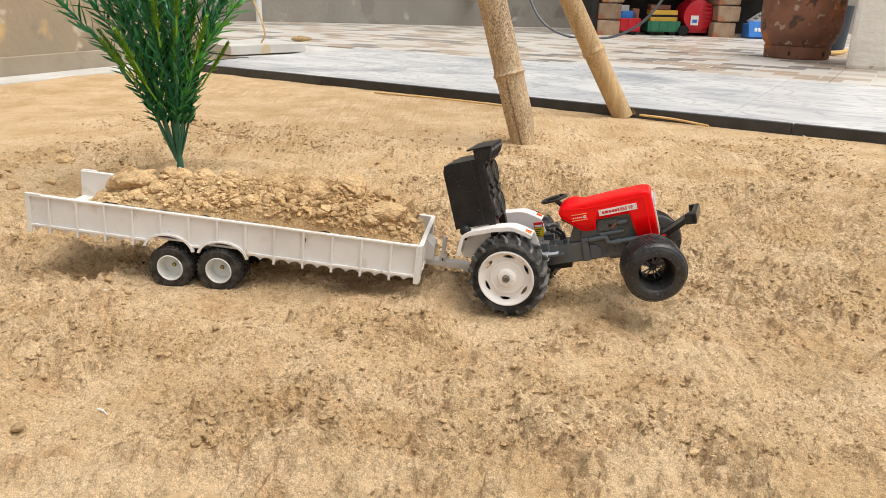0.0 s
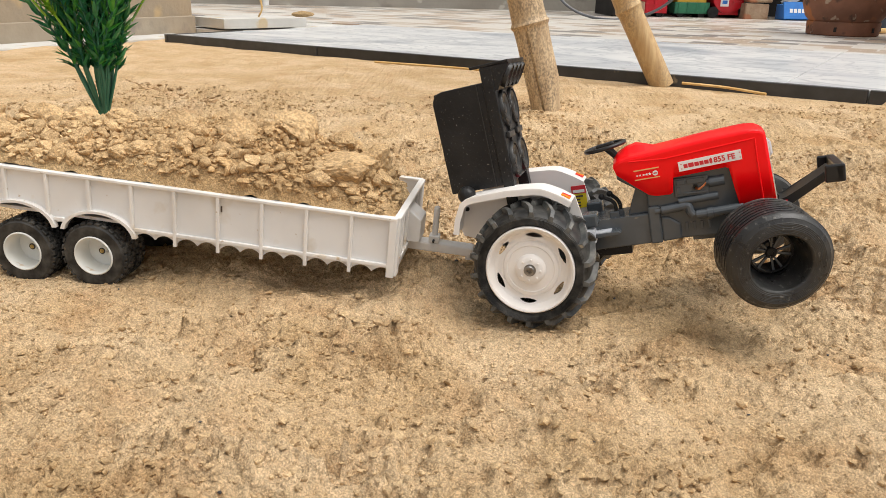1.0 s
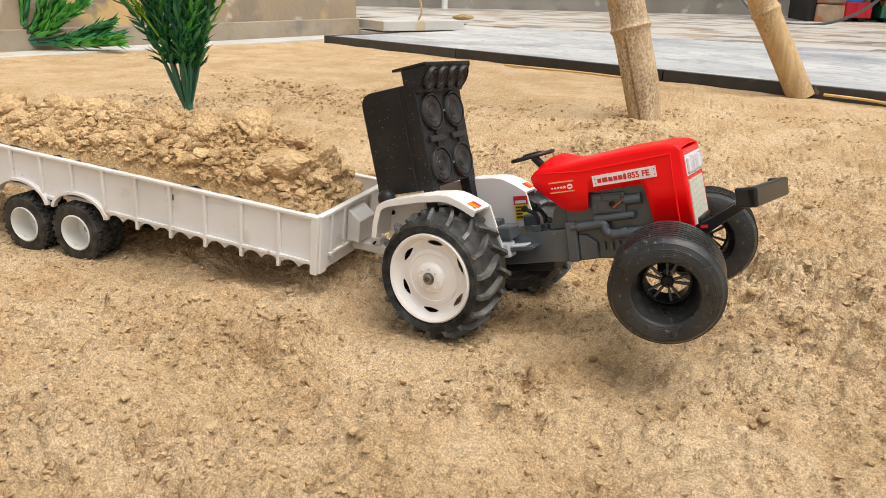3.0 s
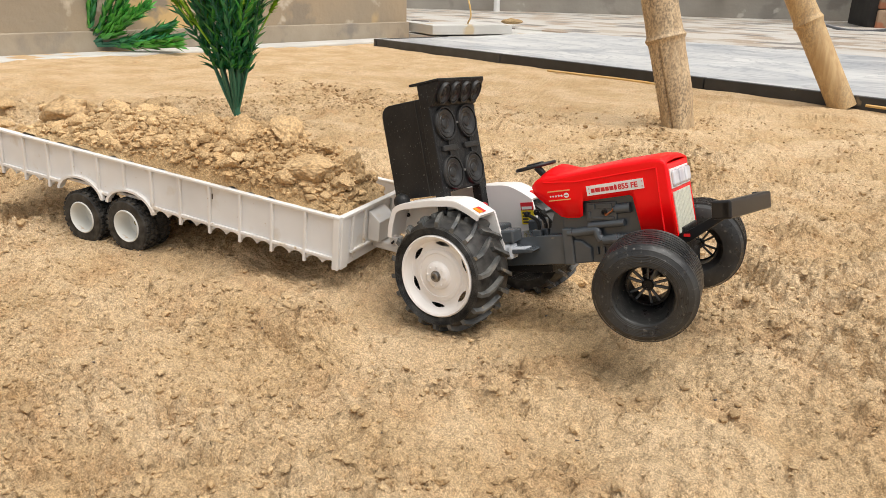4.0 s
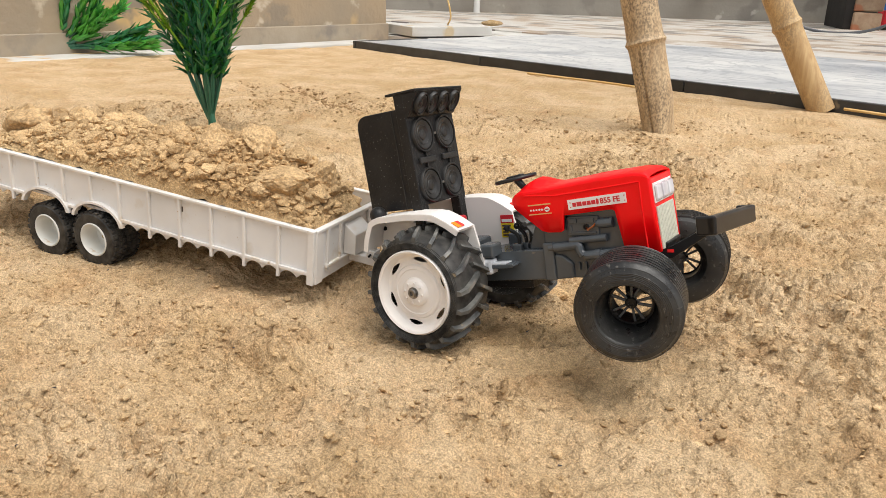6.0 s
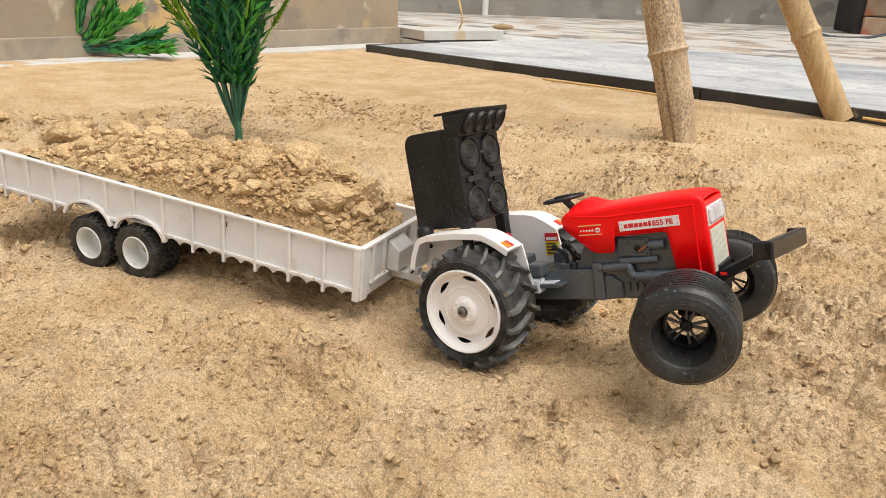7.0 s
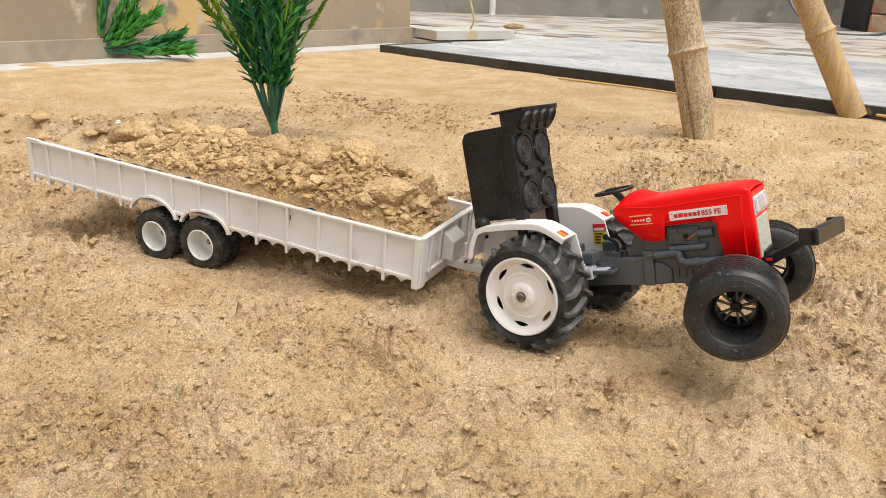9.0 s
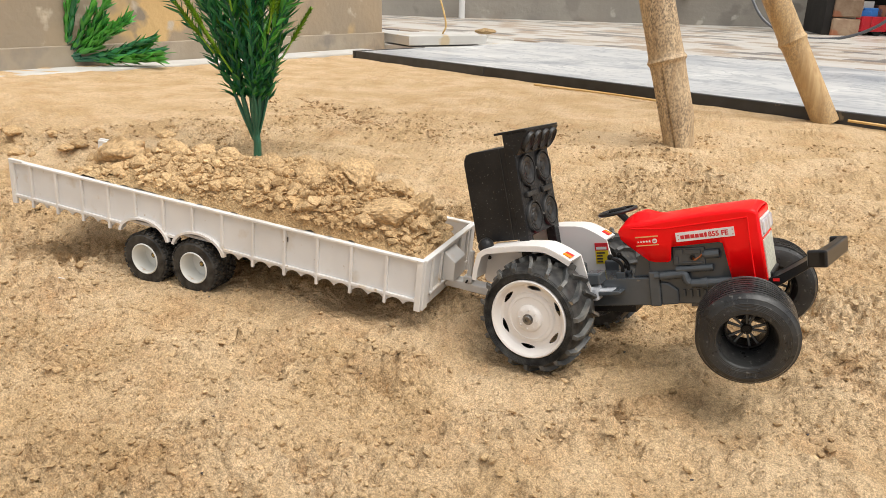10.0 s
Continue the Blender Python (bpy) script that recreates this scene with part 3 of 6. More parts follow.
def scatter(name, xs, ys, zs, sizes, mat, rng, label, flat=0.6, parent=None, category="", shape=None, jag=1.0):
    """Many small lumps in one mesh."""
    n = len(xs)
    base_v, base_f = shape or (ICO_V, ICO_F)
    v = np.repeat(base_v[None], n, 0)
    v = v * (1 + jag * rng.uniform(-0.55, 0.42, (n, len(base_v), 1)))
    v = v * rng.uniform(0.55, 1.4, (n, 1, 3))
    a = rng.uniform(0, 6.3, n)
    c, s = np.cos(a)[:, None], np.sin(a)[:, None]
    v = np.stack([v[..., 0] * c - v[..., 1] * s, v[..., 0] * s + v[..., 1] * c, v[..., 2] * flat], -1)
    v = v * sizes[:, None, None] + np.stack([xs, ys, zs], -1)[:, None, :]
    f = (base_f[None] + (np.arange(n) * len(base_v))[:, None, None]).reshape(-1, 3)
    me = bpy.data.meshes.new(name)
    me.vertices.add(n * len(base_v))
    me.vertices.foreach_set("co", v.astype(np.float32).ravel())
    me.loops.add(f.size)
    me.loops.foreach_set("vertex_index", f.ravel().astype(np.int32))
    me.polygons.add(len(f))
    me.polygons.foreach_set("loop_start", (np.arange(len(f)) * 3).astype(np.int32))
    me.update(calc_edges=True)
    me.shade_flat()
    ob = link(name, me, mat, parent)
    return tagged(ob, label, category, kind="stuff")


lump = rock(40, 0.8, 7, 2)
lump.verts.index_update()
LUMP = (np.array([v.co[:] for v in lump.verts]), np.array([[v.index for v in f.verts] for f in lump.faces]))
lump.free()
rng = np.random.RandomState(3)
n = 44000
px = rng.uniform(-0.75, 0.85, n)
py = 0.45 + 1.15 * rng.rand(n) ** 1.25
keep = rng.rand(n) < 0.15 + 0.85 * smooth01(fbm(px * 6 + 11, py * 7 + 2, 4), -0.05, 0.25)
px, py = px[keep], py[keep]
sz = 0.0013 + 0.0042 * rng.rand(len(px)) ** 3.0 + 0.0040 * (rng.rand(len(px)) < 0.020)
scatter("ground_crumbs", px, py, ground_h(px, py) + sz * 0.26, sz, GRIT, rng, "small crumbs of dry earth strewn on the sand", category="earth crumbs", jag=0.6)
n = 90000
px, py = rng.uniform(-0.62, 0.75, n), 0.45 + 0.78 * rng.rand(n) ** 1.25
keep = rng.rand(n) < 0.22 + 0.78 * smooth01(fbm(px * 9 + 5, py * 10 + 21, 4), -0.10, 0.22)
px, py = px[keep], py[keep]
sz = 0.0009 + 0.0021 * rng.rand(len(px)) ** 3
scatter("sand_grains", px, py, ground_h(px, py) + sz * 0.28, sz, GRIT, rng, "coarse grains of sand and earth on the ground", category="sand grains", flat=0.8, shape=(OCT_V, OCT_F))
n = 17000
px = rng.uniform(-0.75, 1.0, n)
py = 0.52 + 0.98 * rng.rand(n)
mask = smooth01(fbm(px * 6 + 11, py * 7 + 2, 4), 0.0, 0.25) * (0.45 + 0.55 * smooth01(py, 0.76, 0.86) * (1 - smooth01(py, 1.25, 1.5)))
keep = rng.rand(n) < mask
px, py = px[keep], py[keep]
sz = 0.0028 + 0.0055 * rng.rand(len(px)) ** 3.5
scatter("ground_lumps", px, py, ground_h(px, py) + sz * 0.16, sz, GRIT, rng, "lumps of crumbled dry earth on the sand", flat=0.7, category="earth lumps", shape=LUMP, jag=0.25)
tx, ty = np.array(TRACK).T
along = rng.uniform(0, len(TRACK) - 1, 900)
px = np.interp(along, range(len(TRACK)), tx) + rng.normal(0, 0.014, 900)
py = np.interp(along, range(len(TRACK)), ty) + rng.normal(0, 0.014, 900)
sz = 0.0025 + 0.0070 * rng.rand(900) ** 2.5
scatter("scraped_earth", px, py, ground_h(px, py) + sz * 0.05, sz, DARK_EARTH, rng, "darker crumbs of earth along a scraped track", flat=0.6, category="earth crumbs")
n = 100
px, py = rng.uniform(-0.35, 0.6, n), 0.45 + 0.75 * rng.rand(n)
sz = rng.uniform(0.0010, 0.0026, n)
scatter("charcoal_bits", px, py, ground_h(px, py) + sz * 0.15, sz, CHAR, rng, "tiny black charcoal bits lying on the sand", category="charcoal bits")

# ---- pavement with its edging, tiles and far walls ----
bm = box(-2.117, 9, 0.0, 9, -0.2, 0.016)
box(-8, -2.117, 0.33, 9, -0.2, 0.016, bm=bm)
pavement = part("pavement", bm, STRIP, at=PAVE)
tagged(pavement, "raised courtyard pavement laid with marble and printed tiles", "pavement", kind="structure")
edging = thing("edging", "dark granite strip edging the raised pavement", "edging", at=PAVE, kind="structure")
JOINT = -0.169
for s0, s1 in ((-2.117, -1.50), (-1.50, -0.85), (-0.85, JOINT), (JOINT, 0.62), (0.62, 1.5)):
    part("edging_stone", box(s0 + 0.0015, s1 - 0.0015, -0.016, -0.001, -0.03, 0.0235, 0.0012), GRANITE, edging)
part("edging_stone", box(-2.133, -2.118, -0.016, 0.30, -0.03, 0.0235, 0.0012), GRANITE, edging)

# grey rear wall and tan wall that ends in a corner
wall_far = part("wall_far", box(-9, 9, 0, 0.25, -0.1, 3.0), CEMENT, at=pose(0, 5.85, 0, 0, 0, 3.0))
tagged(wall_far, "stained grey cement courtyard wall", "wall", kind="structure")
CORNER = pose(-0.99, 3.10, 0, 0, 0, -23.5)
wall_left = part("wall_left", box(-1.6, 0, -6.5, 0, -0.1, 1.1, 0.006), TAN, at=CORNER)
tagged(wall_left, "weathered tan plaster wall with grey patches", "wall", kind="structure")
plinth = part("plinth", box(-1.0, 0.006, -6.5, 0.006, -0.1, 0.062, 0.003), PLINTH, at=CORNER)
tagged(plinth, "grey cement plinth at the foot of the tan wall", "plinth", kind="structure")
base_strip = part("base_strip", box(0.008, 0.13, -6.5, -0.12, -0.08, 0.006, 0.004), STRIP, at=CORNER)
tagged(base_strip, "pale cement strip along the foot of the wall", "cement strip", kind="structure")


# ---- toy trailer ----
TRAILER = pose(0.0015, 0.6975, 0.0205, 0, 0, -4.8) @ pose(0, 0, 0, 0, 4.7, 0)
LEN, WID, HIGH, STEP = 0.390, 0.098, 0.0375, 0.0282   # the rearmost bay is a little shorter
ARCHES = (-0.2455, -0.1915)
ARCH_R, ARCH_K = 0.0236, 0.66
trailer = thing("toy_trailer", "white plastic toy farm trailer with ribbed sides, loaded with soil", "toy trailer", at=TRAILER)


def trailer_side(y0, y1):
    """Side wall with the scalloped skirt and two wheel arches cut into its lower edge."""
    n = 840
    low = []
    for i in range(n + 1):
        x = -LEN * i / n
        u = (-x / STEP) % 1.0
        z = 0.0004 + 0.0008 * math.sin(math.pi * u) + 0.0040 * abs(math.sin(2 * math.pi * u)) ** 0.7
        for ax in ARCHES:
            if abs(x - ax) < ARCH_R:
                z = max(z, math.sqrt(ARCH_R ** 2 - (x - ax) ** 2) * ARCH_K - 0.0005)
        low.append((x, z))
    own = bmesh.new()
    a = [own.verts.new((x, y0, z)) for x, z in low]
    b = [own.verts.new((x, y1, z)) for x, z in low]
    at = [own.verts.new((x, y0, HIGH)) for x, z in low]
    bt = [own.verts.new((x, y1, HIGH)) for x, z in low]
    for i in range(n):
        own.faces.new((a[i], a[i + 1], at[i + 1], at[i]))
        own.faces.new((b[i], bt[i], bt[i + 1], b[i + 1]))
        own.faces.new((a[i], b[i], b[i + 1], a[i + 1]))
        own.faces.new((at[i], at[i + 1], bt[i + 1], bt[i]))
    own.faces.new((a[0], at[0], bt[0], b[0]))
    own.faces.new((a[n], b[n], bt[n], at[n]))
    return own


def arch_rim(ax, y0, y1):
    """A thin raised half ring over one wheel."""
    own = bmesh.new()
    rows = []
    for i in range(25):
        t = math.pi * (0.04 + 0.92 * i / 24)
        rows.append([own.verts.new((ax + math.cos(t) * r, y, math.sin(t) * r * ARCH_K - 0.0005)) for r, y in ((ARCH_R - 0.0006, y0), (ARCH_R + 0.0020, y0), (ARCH_R + 0.0020, y1), (ARCH_R - 0.0006, y1))])
    for p, q in zip(rows, rows[1:]):
        for k in range(4):
            own.faces.new((p[k], q[k], q[(k + 1) % 4], p[(k + 1) % 4]))
    own.faces.new(rows[0])
    own.faces.new(rows[-1][::-1])
    return own


RAIL_Z = 0.0072
for ya, yb, yo, sgn in ((0.0, 0.0022, -0.0024, -1), (WID - 0.0022, WID, WID + 0.0024, 1)):
    side = part("side_wall", trailer_side(ya, yb), PANEL_GREY, trailer)
    lo, hi = sorted((ya if sgn < 0 else yb, yo))
    for i in range(15):
        x = -STEP * i if i < 14 else -LEN
        w = 0.0011 if 0 < i < 14 else 0.0024
        x0, x1 = (x - 2 * w, x) if i == 0 else ((x, x + 2 * w) if i == 14 else (x - w, x + w))
        zlow = -0.0004
        for ax in ARCHES:
            if abs(x - ax) < ARCH_R:
                zlow = max(zlow, math.sqrt(ARCH_R ** 2 - (x - ax) ** 2) * ARCH_K)
        part("rib", box(x0, x1, lo, hi, zlow, HIGH - 0.0004, 0.0004), TRAILER_WHITE, side)
    part("top_rail", box(-LEN, 0, min(lo, ya) - 0.0002, max(hi, yb) + 0.0002, HIGH - 0.0014, HIGH + 0.0008, 0.0005), TRAILER_WHITE, side)
    part("rail_cap", box(-LEN, -LEN + 0.016, lo - 0.0004, hi + 0.0004, HIGH + 0.0006, HIGH + 0.0020, 0.0005), TRAILER_WHITE, side)
    for x1, x0 in ((0.0, ARCHES[1] + ARCH_R), (ARCHES[1] - ARCH_R, ARCHES[0] + ARCH_R), (ARCHES[0] - ARCH_R, -LEN)):
        part("lower_rail", box(x0, x1, lo + 0.0002, hi - 0.0001, RAIL_Z - 0.0012, RAIL_Z + 0.0012, 0.0004), TRAILER_WHITE, side)
    for ax in ARCHES:
        part("arch_rim", arch_rim(ax, lo - 0.0012 if sgn < 0 else lo, hi if sgn < 0 else hi + 0.0012), TRAILER_WHITE, side)
part("floor", box(-LEN + 0.001, -0.001, 0.0022, WID - 0.0022, 0.0085, 0.0105), TRAILER_WHITE, trailer)
# front board with its ribs, middle box and lower holes
part("scuff", box(-0.1113, -0.1104, -0.0003, 0.0, 0.0265, 0.0305), INK_DARK, trailer, "small black scuff mark")
front = part("front_board", box(-0.0024, -0.0002, 0.0022, WID - 0.0022, 0.0005, HIGH), PANEL_GREY, trailer)
for yy in (0.014, 0.030, 0.068, 0.084):
    part("rib", box(-0.0002, 0.0018, yy - 0.0012, yy + 0.0012, 0.0105, HIGH - 0.001, 0.0004), TRAILER_WHITE, front)
part("top_rail", box(-0.0026, 0.0018, 0.0, WID, HIGH - 0.0014, HIGH + 0.0009, 0.0005), TRAILER_WHITE, front)
part("cross_rail", box(-0.0002, 0.0022, 0.012, 0.086, 0.0085, 0.0108, 0.0004), TRAILER_WHITE, front)
for yy in (0.004, WID - 0.004):
    part("corner_post", box(-0.0002, 0.0014, yy - 0.004, yy + 0.004, 0.0, HIGH, 0.0004), TRAILER_WHITE, front)
bm = prism([(0.0, 0.0115), (0.0095, 0.0115), (0.0095, 0.0265), (0.0, 0.0335)], 0.036, 0.058, 0.0006)
part("tool_box", bm, TRAILER_WHITE, front)
bm = lathe([(0, 0), (0.0022, 0), (0.0022, 0.0012), (0, 0.0012)], 14)
part("rivet", bm, TRAILER_WHITE, front, at=pose(0.0008, 0.008, 0.005, 0, 0, 90) )
part("rivet", lathe([(0, 0), (0.0022, 0), (0.0022, 0.0012), (0, 0.0012)], 14), TRAILER_WHITE, front, at=pose(0.0008, 0.018, 0.005, 0, 0, 90))
# drawbar to the tractor, with the stand and its pin
bm = box(0.0, 0.045, 0.0435, 0.0545, 0.0035, 0.0100, 0.0012)
drawbar = part("drawbar", bm, TRAILER_WHITE, trailer)
part("drawbar_eye", box(0.040, 0.056, 0.0455, 0.0525, 0.0005, 0.0050, 0.0008), TRAILER_WHITE, drawbar)
part("stand_socket", box(0.0145, 0.0215, 0.043, 0.051, 0.0100, 0.0150, 0.0006), TRAILER_WHITE, drawbar)
stand = part("stand", box(0.0160, 0.0200, 0.0450, 0.0490, 0.0110, 0.0350, 0.0016), TRAILER_WHITE, drawbar)
part("pin", tube([(0.018, 0.0405, 0.0115), (0.018, 0.046, 0.0130)], 0.0008, 8), BLACK, drawbar)
# chassis beams and axles
for yy in (0.030, 0.062):
    part("chassis_beam", box(-LEN + 0.04, -0.02, yy, yy + 0.006, 0.002, 0.0087, 0.0006), RUBBER, trailer)


def trailer_tyre():
    bm = lathe([(0.0130, 0.0003), (0.0150, 0.0), (0.0195, 0.0), (0.0208, 0.0010), (0.0212, 0.0030), (0.0212, 0.0090), (0.0208, 0.0110), (0.0195, 0.0120), (0.0130, 0.0120)], 56, close=True)
    for row, y0, y1 in ((0, 0.0006, 0.0038), (1, 0.0044, 0.0076), (2, 0.0082, 0.0114)):
        for i in range(28):
            a = 2 * math.pi * (i + 0.5 * (row % 2)) / 28
            own = box(-0.0017, 0.0017, y0, y1, 0.0205, 0.0222, 0.0003, seg=1)
            join(bm, own, Matrix.Rotation(a, 4, "Y"))
    return bm


def trailer_rim():
    """Deep white cup with a hub and a brass screw at its bottom."""
    return lathe([(0.0131, 0.012), (0.0131, -0.0002), (0.0124, -0.0006), (0.0118, 0.0004), (0.0110, 0.0134), (0.0, 0.0138)], 40)


inv = TRAILER.inverted()
first = None
for wx, wy in ((-0.2425, 0.7135), (-0.1935, 0.7095)):
    for flip in (0, 1):
        base = Vector((wx, wy, 0.0228)) + (Vector((0.0837, 0.9965, 0)) * 0.1015 if flip else Vector((0, 0, 0)))
        m = inv @ Matrix.Translation(base) @ pose(0, 0, 0, 0, 0, -4.8 + 180 * flip)
        if first is None:
            wheel = new("wheel")
            wheel.empty_display_size = 0.01
            wheel.parent = trailer
            wheel["label"] = "black knobbly twin tyre on a deep white rim"
            part("tyre", trailer_tyre(), RUBBER, wheel)
            part("tyre", trailer_tyre(), RUBBER, wheel, at=pose(0, 0.0135, 0))
            part("rim", trailer_rim(), RIM_WHITE, wheel, smooth=True)
            part("hub", lathe([(0.0028, 0.0136), (0.0030, 0.0112), (0.0022, 0.0104), (0.0, 0.0104)], 20), RIM_WHITE, wheel)
            part("screw", lathe([(0.0014, 0.0105), (0.0014, 0.0096), (0.0, 0.0094)], 12), BRASS, wheel)
            part("axle_stub", tube([(0, 0.0100, 0), (0, 0.050, 0)], 0.0022, 10), RUBBER, wheel)
            wheel.matrix_basis = m
            first = wheel
        else:
            copy_thing(first, m)

# ---- soil load ----
def load_h(x, y):
    """Height of the load above the trailer's floor line, in trailer coordinates."""
    lenp = np.interp(x, [-0.375, -0.350, -0.325, -0.300, -0.270, -0.220, -0.17, -0.13, -0.09, -0.06, -0.04, -0.022, -0.010, -0.003],
                     [0.011, 0.017, 0.037, 0.045, 0.052, 0.059, 0.066, 0.071, 0.071, 0.068, 0.063, 0.055, 0.044, 0.035])
    across = np.clip(np.sin(np.pi * np.clip((y - 0.001) / 0.096, 0, 1)), 0, 1) ** 0.58
    rim = np.minimum(np.where(y < 0.05, 0.0384, 0.0372), lenp - 0.001)
    h = rim + (lenp - rim) * across
    wob = fbm(x * 26 + 9, y * 26 + 4, 4)
    h = h + 0.010 * wob * (0.12 + 0.88 * across) + 0.0030 * fbm(x * 120, y * 120, 3)
    inner = np.clip(across * 1.4 - 0.2, 0, 1)
    h = h + inner * (domes(x, y, 0.020, 0.004, 0.009, 0.45, 4, 0.6) + domes(x, y, 0.010, 0.002, 0.0045, 0.6, 5, 0.8))
    return h - 0.022 * smooth01(x, -0.110, -0.02) * smooth01(y, 0.048, 0.092)   # lower towards the far front corner


lx, ly = np.arange(-0.375, -0.0012, 0.0010), np.linspace(0.0008, WID - 0.0008, 98)
LX, LY = np.meshgrid(lx, ly, indexing="ij")
LZ = load_h(LX, LY)
LZ[0, :] = 0.0106
me = grid_mesh("soil_load", LX, LY, np.maximum(LZ, 0.0106))
soil_load = link("soil_load", me, SOIL, at=TRAILER)
tagged(soil_load, "heap of dry brown earth filling the white toy trailer", "soil heap")
rng = np.random.RandomState(11)
n = 15000
qx, qy = -0.006 - 0.335 * rng.rand(n), 0.0025 + (WID - 0.006) * rng.rand(n) ** 1.25
keep = rng.rand(n) < 0.22 + 0.78 * smooth01(fbm(qx * 24 + 3, qy * 24, 3), -0.04, 0.18)
qx, qy = qx[keep], qy[keep]
sz = 0.0010 + 0.0056 * rng.rand(len(qx)) ** 5
crumbs = scatter("soil_crumbs", qx, qy, load_h(qx, qy) + sz * 0.15, sz, HEAP_GRIT, rng, "loose crumbs of dry earth on the soil heap", flat=0.75, category="earth crumbs")
crumbs.matrix_basis = TRAILER

n = 1500
qx, qy = -0.008 - 0.325 * rng.rand(n), 0.004 + (WID - 0.008) * rng.rand(n) ** 1.3
keep = rng.rand(n) < 0.25 + 0.75 * smooth01(fbm(qx * 28 + 13, qy * 28 + 3, 3), -0.08, 0.15)
qx, qy = qx[keep], qy[keep]
sz = 0.0035 + 0.0065 * rng.rand(len(qx)) ** 2.2
rubble = scatter("soil_rubble", qx, qy, load_h(qx, qy) + sz * 0.12, sz, HEAP_GRIT, rng, "rubble of small dry clods on the soil heap", flat=0.85, category="earth rubble", shape=LUMP, jag=0.22)
rubble.matrix_basis = TRAILER

CLOD_MESHES = []
for k in range(18):   # nine small ones, then nine finely crumbled large ones
    bm = rock(k % 9 + 2, flat=(0.78, 0.66, 0.88)[k % 3], cuts=8, sub=5 if k > 8 else 3, fine=0.05 if k > 8 else 0.06)
    me = bpy.data.meshes.new("clod")
    bm.to_mesh(me)
    bm.free()
    me.shade_smooth()
    me.set_sharp_from_angle(angle=radians(55))
    me.materials.append(CLOD)
    CLOD_MESHES.append(me)


def clod(k, loc, size, turn, tilt, group, label):
    ob = new("earth_clod", CLOD_MESHES[k % 9 + (9 if size[0] > 0.0155 else 0)])
    ob.matrix_basis = Matrix.Translation(loc) @ pose(0, 0, 0, tilt[0], tilt[1], turn) @ Matrix.Diagonal((*size, 1))
    return tagged(ob, label, "earth clod", group)


def on_load(x, y, sink=0.3, size=0.01):
    z = float(load_h(np.array(x), np.array(y)))
    return TRAILER @ Vector((x, y, z + size * (0.5 - sink) * 0.6))


BIG = [  # k, x, y, size, turn, tilt
    (0, -0.296, 0.036, (0.044, 0.034, 0.036), 20, (10, -12)),
    (1, -0.268, 0.060, (0.022, 0.020, 0.022), 70, (0, 15)),
    (3, -0.250, 0.044, (0.018, 0.016, 0.018), 10, (15, 0)),
    (4, -0.236, 0.062, (0.026, 0.020, 0.020), -15, (5, 6)),
    (1, -0.205, 0.058, (0.020, 0.017, 0.016), 40, (0, 4)),
    (5, -0.118, 0.040, (0.026, 0.019, 0.020), -10, (-14, 10)),
    (1, -0.076, 0.044, (0.032, 0.020, 0.026), -38, (-20, 24)),
    (6, -0.040, 0.020, (0.038, 0.022, 0.024), 6, (-8, 4)),
    (2, -0.024, 0.044, (0.022, 0.020, 0.022), 50, (0, 0)),
    (7, -0.018, 0.026, (0.015, 0.014, 0.014), 20, (5, 5)),
    (3, -0.048, 0.052, (0.020, 0.016, 0.016), 100, (12, 0)),
    (8, -0.158, 0.050, (0.020, 0.016, 0.014), 15, (0, 10)),
    (2, -0.210, 0.018, (0.014, 0.012, 0.013), 80, (8, 0)),
    (4, -0.172, 0.014, (0.018, 0.013, 0.012), 5, (12, -6)),
    (5, -0.142, 0.016, (0.012, 0.010, 0.010), 60, (0, 8)),
    (0, -0.104, 0.026, (0.013, 0.010, 0.010), 120, (6, 6)),
    (7, -0.088, 0.064, (0.022, 0.016, 0.014), 33, (0, -8)),
    (6, -0.315, 0.052, (0.018, 0.014, 0.012), 64, (4, 4)),
    (8, -0.325, 0.028, (0.014, 0.012, 0.009), 12, (0, 0)),
    (3, -0.062, 0.074, (0.018, 0.015, 0.014), 75, (0, 12)),
    (2, -0.230, 0.030, (0.012, 0.010, 0.009), 140, (6, -8)),
]
for k, x, y, size, turn, tilt in BIG:
    size = tuple(v * 1.28 for v in size)
    clod(k, on_load(x, y, 0.42 if size[0] > 0.05 else 0.30, size[2]), size, turn, tilt, "clods on the soil heap", "broken clod of dry brown earth on the soil heap")
rnd = random.Random(5)
for i in range(130):
    x, y = rnd.uniform(-0.34, -0.015), rnd.uniform(0.005, WID - 0.008)
    if i > 60 and float(fbm(np.array(x * 30 + 3.0), np.array(y * 30 + 1.0), 2)) < -0.02:   # small clods lie in clusters
        continue
    s = rnd.uniform(0.0045, 0.0125)
    clod(rnd.randrange(9), on_load(x, y, 0.3, s), (s * 1.2, s, s), rnd.uniform(0, 360), (rnd.uniform(-20, 20), rnd.uniform(-20, 20)), "clods on the soil heap",
         "small clod of dry earth on the soil heap")
for i in range(76):   # clods rolled down against the near wall and the front board
    x = rnd.uniform(-0.31, -0.012) if i < 54 else rnd.uniform(-0.05, -0.010)
    y = rnd.uniform(0.006, 0.032) if i < 54 else rnd.uniform(0.008, 0.075)
    s = 0.005 + 0.011 * rnd.random() ** 1.8
    clod(rnd.randrange(9), on_load(x, y, 0.3, s), (s * 1.2, s, s), rnd.uniform(0, 360), (rnd.uniform(-20, 20), rnd.uniform(-20, 20)), "clods on the soil heap",
         "small clod of dry earth on the soil heap")
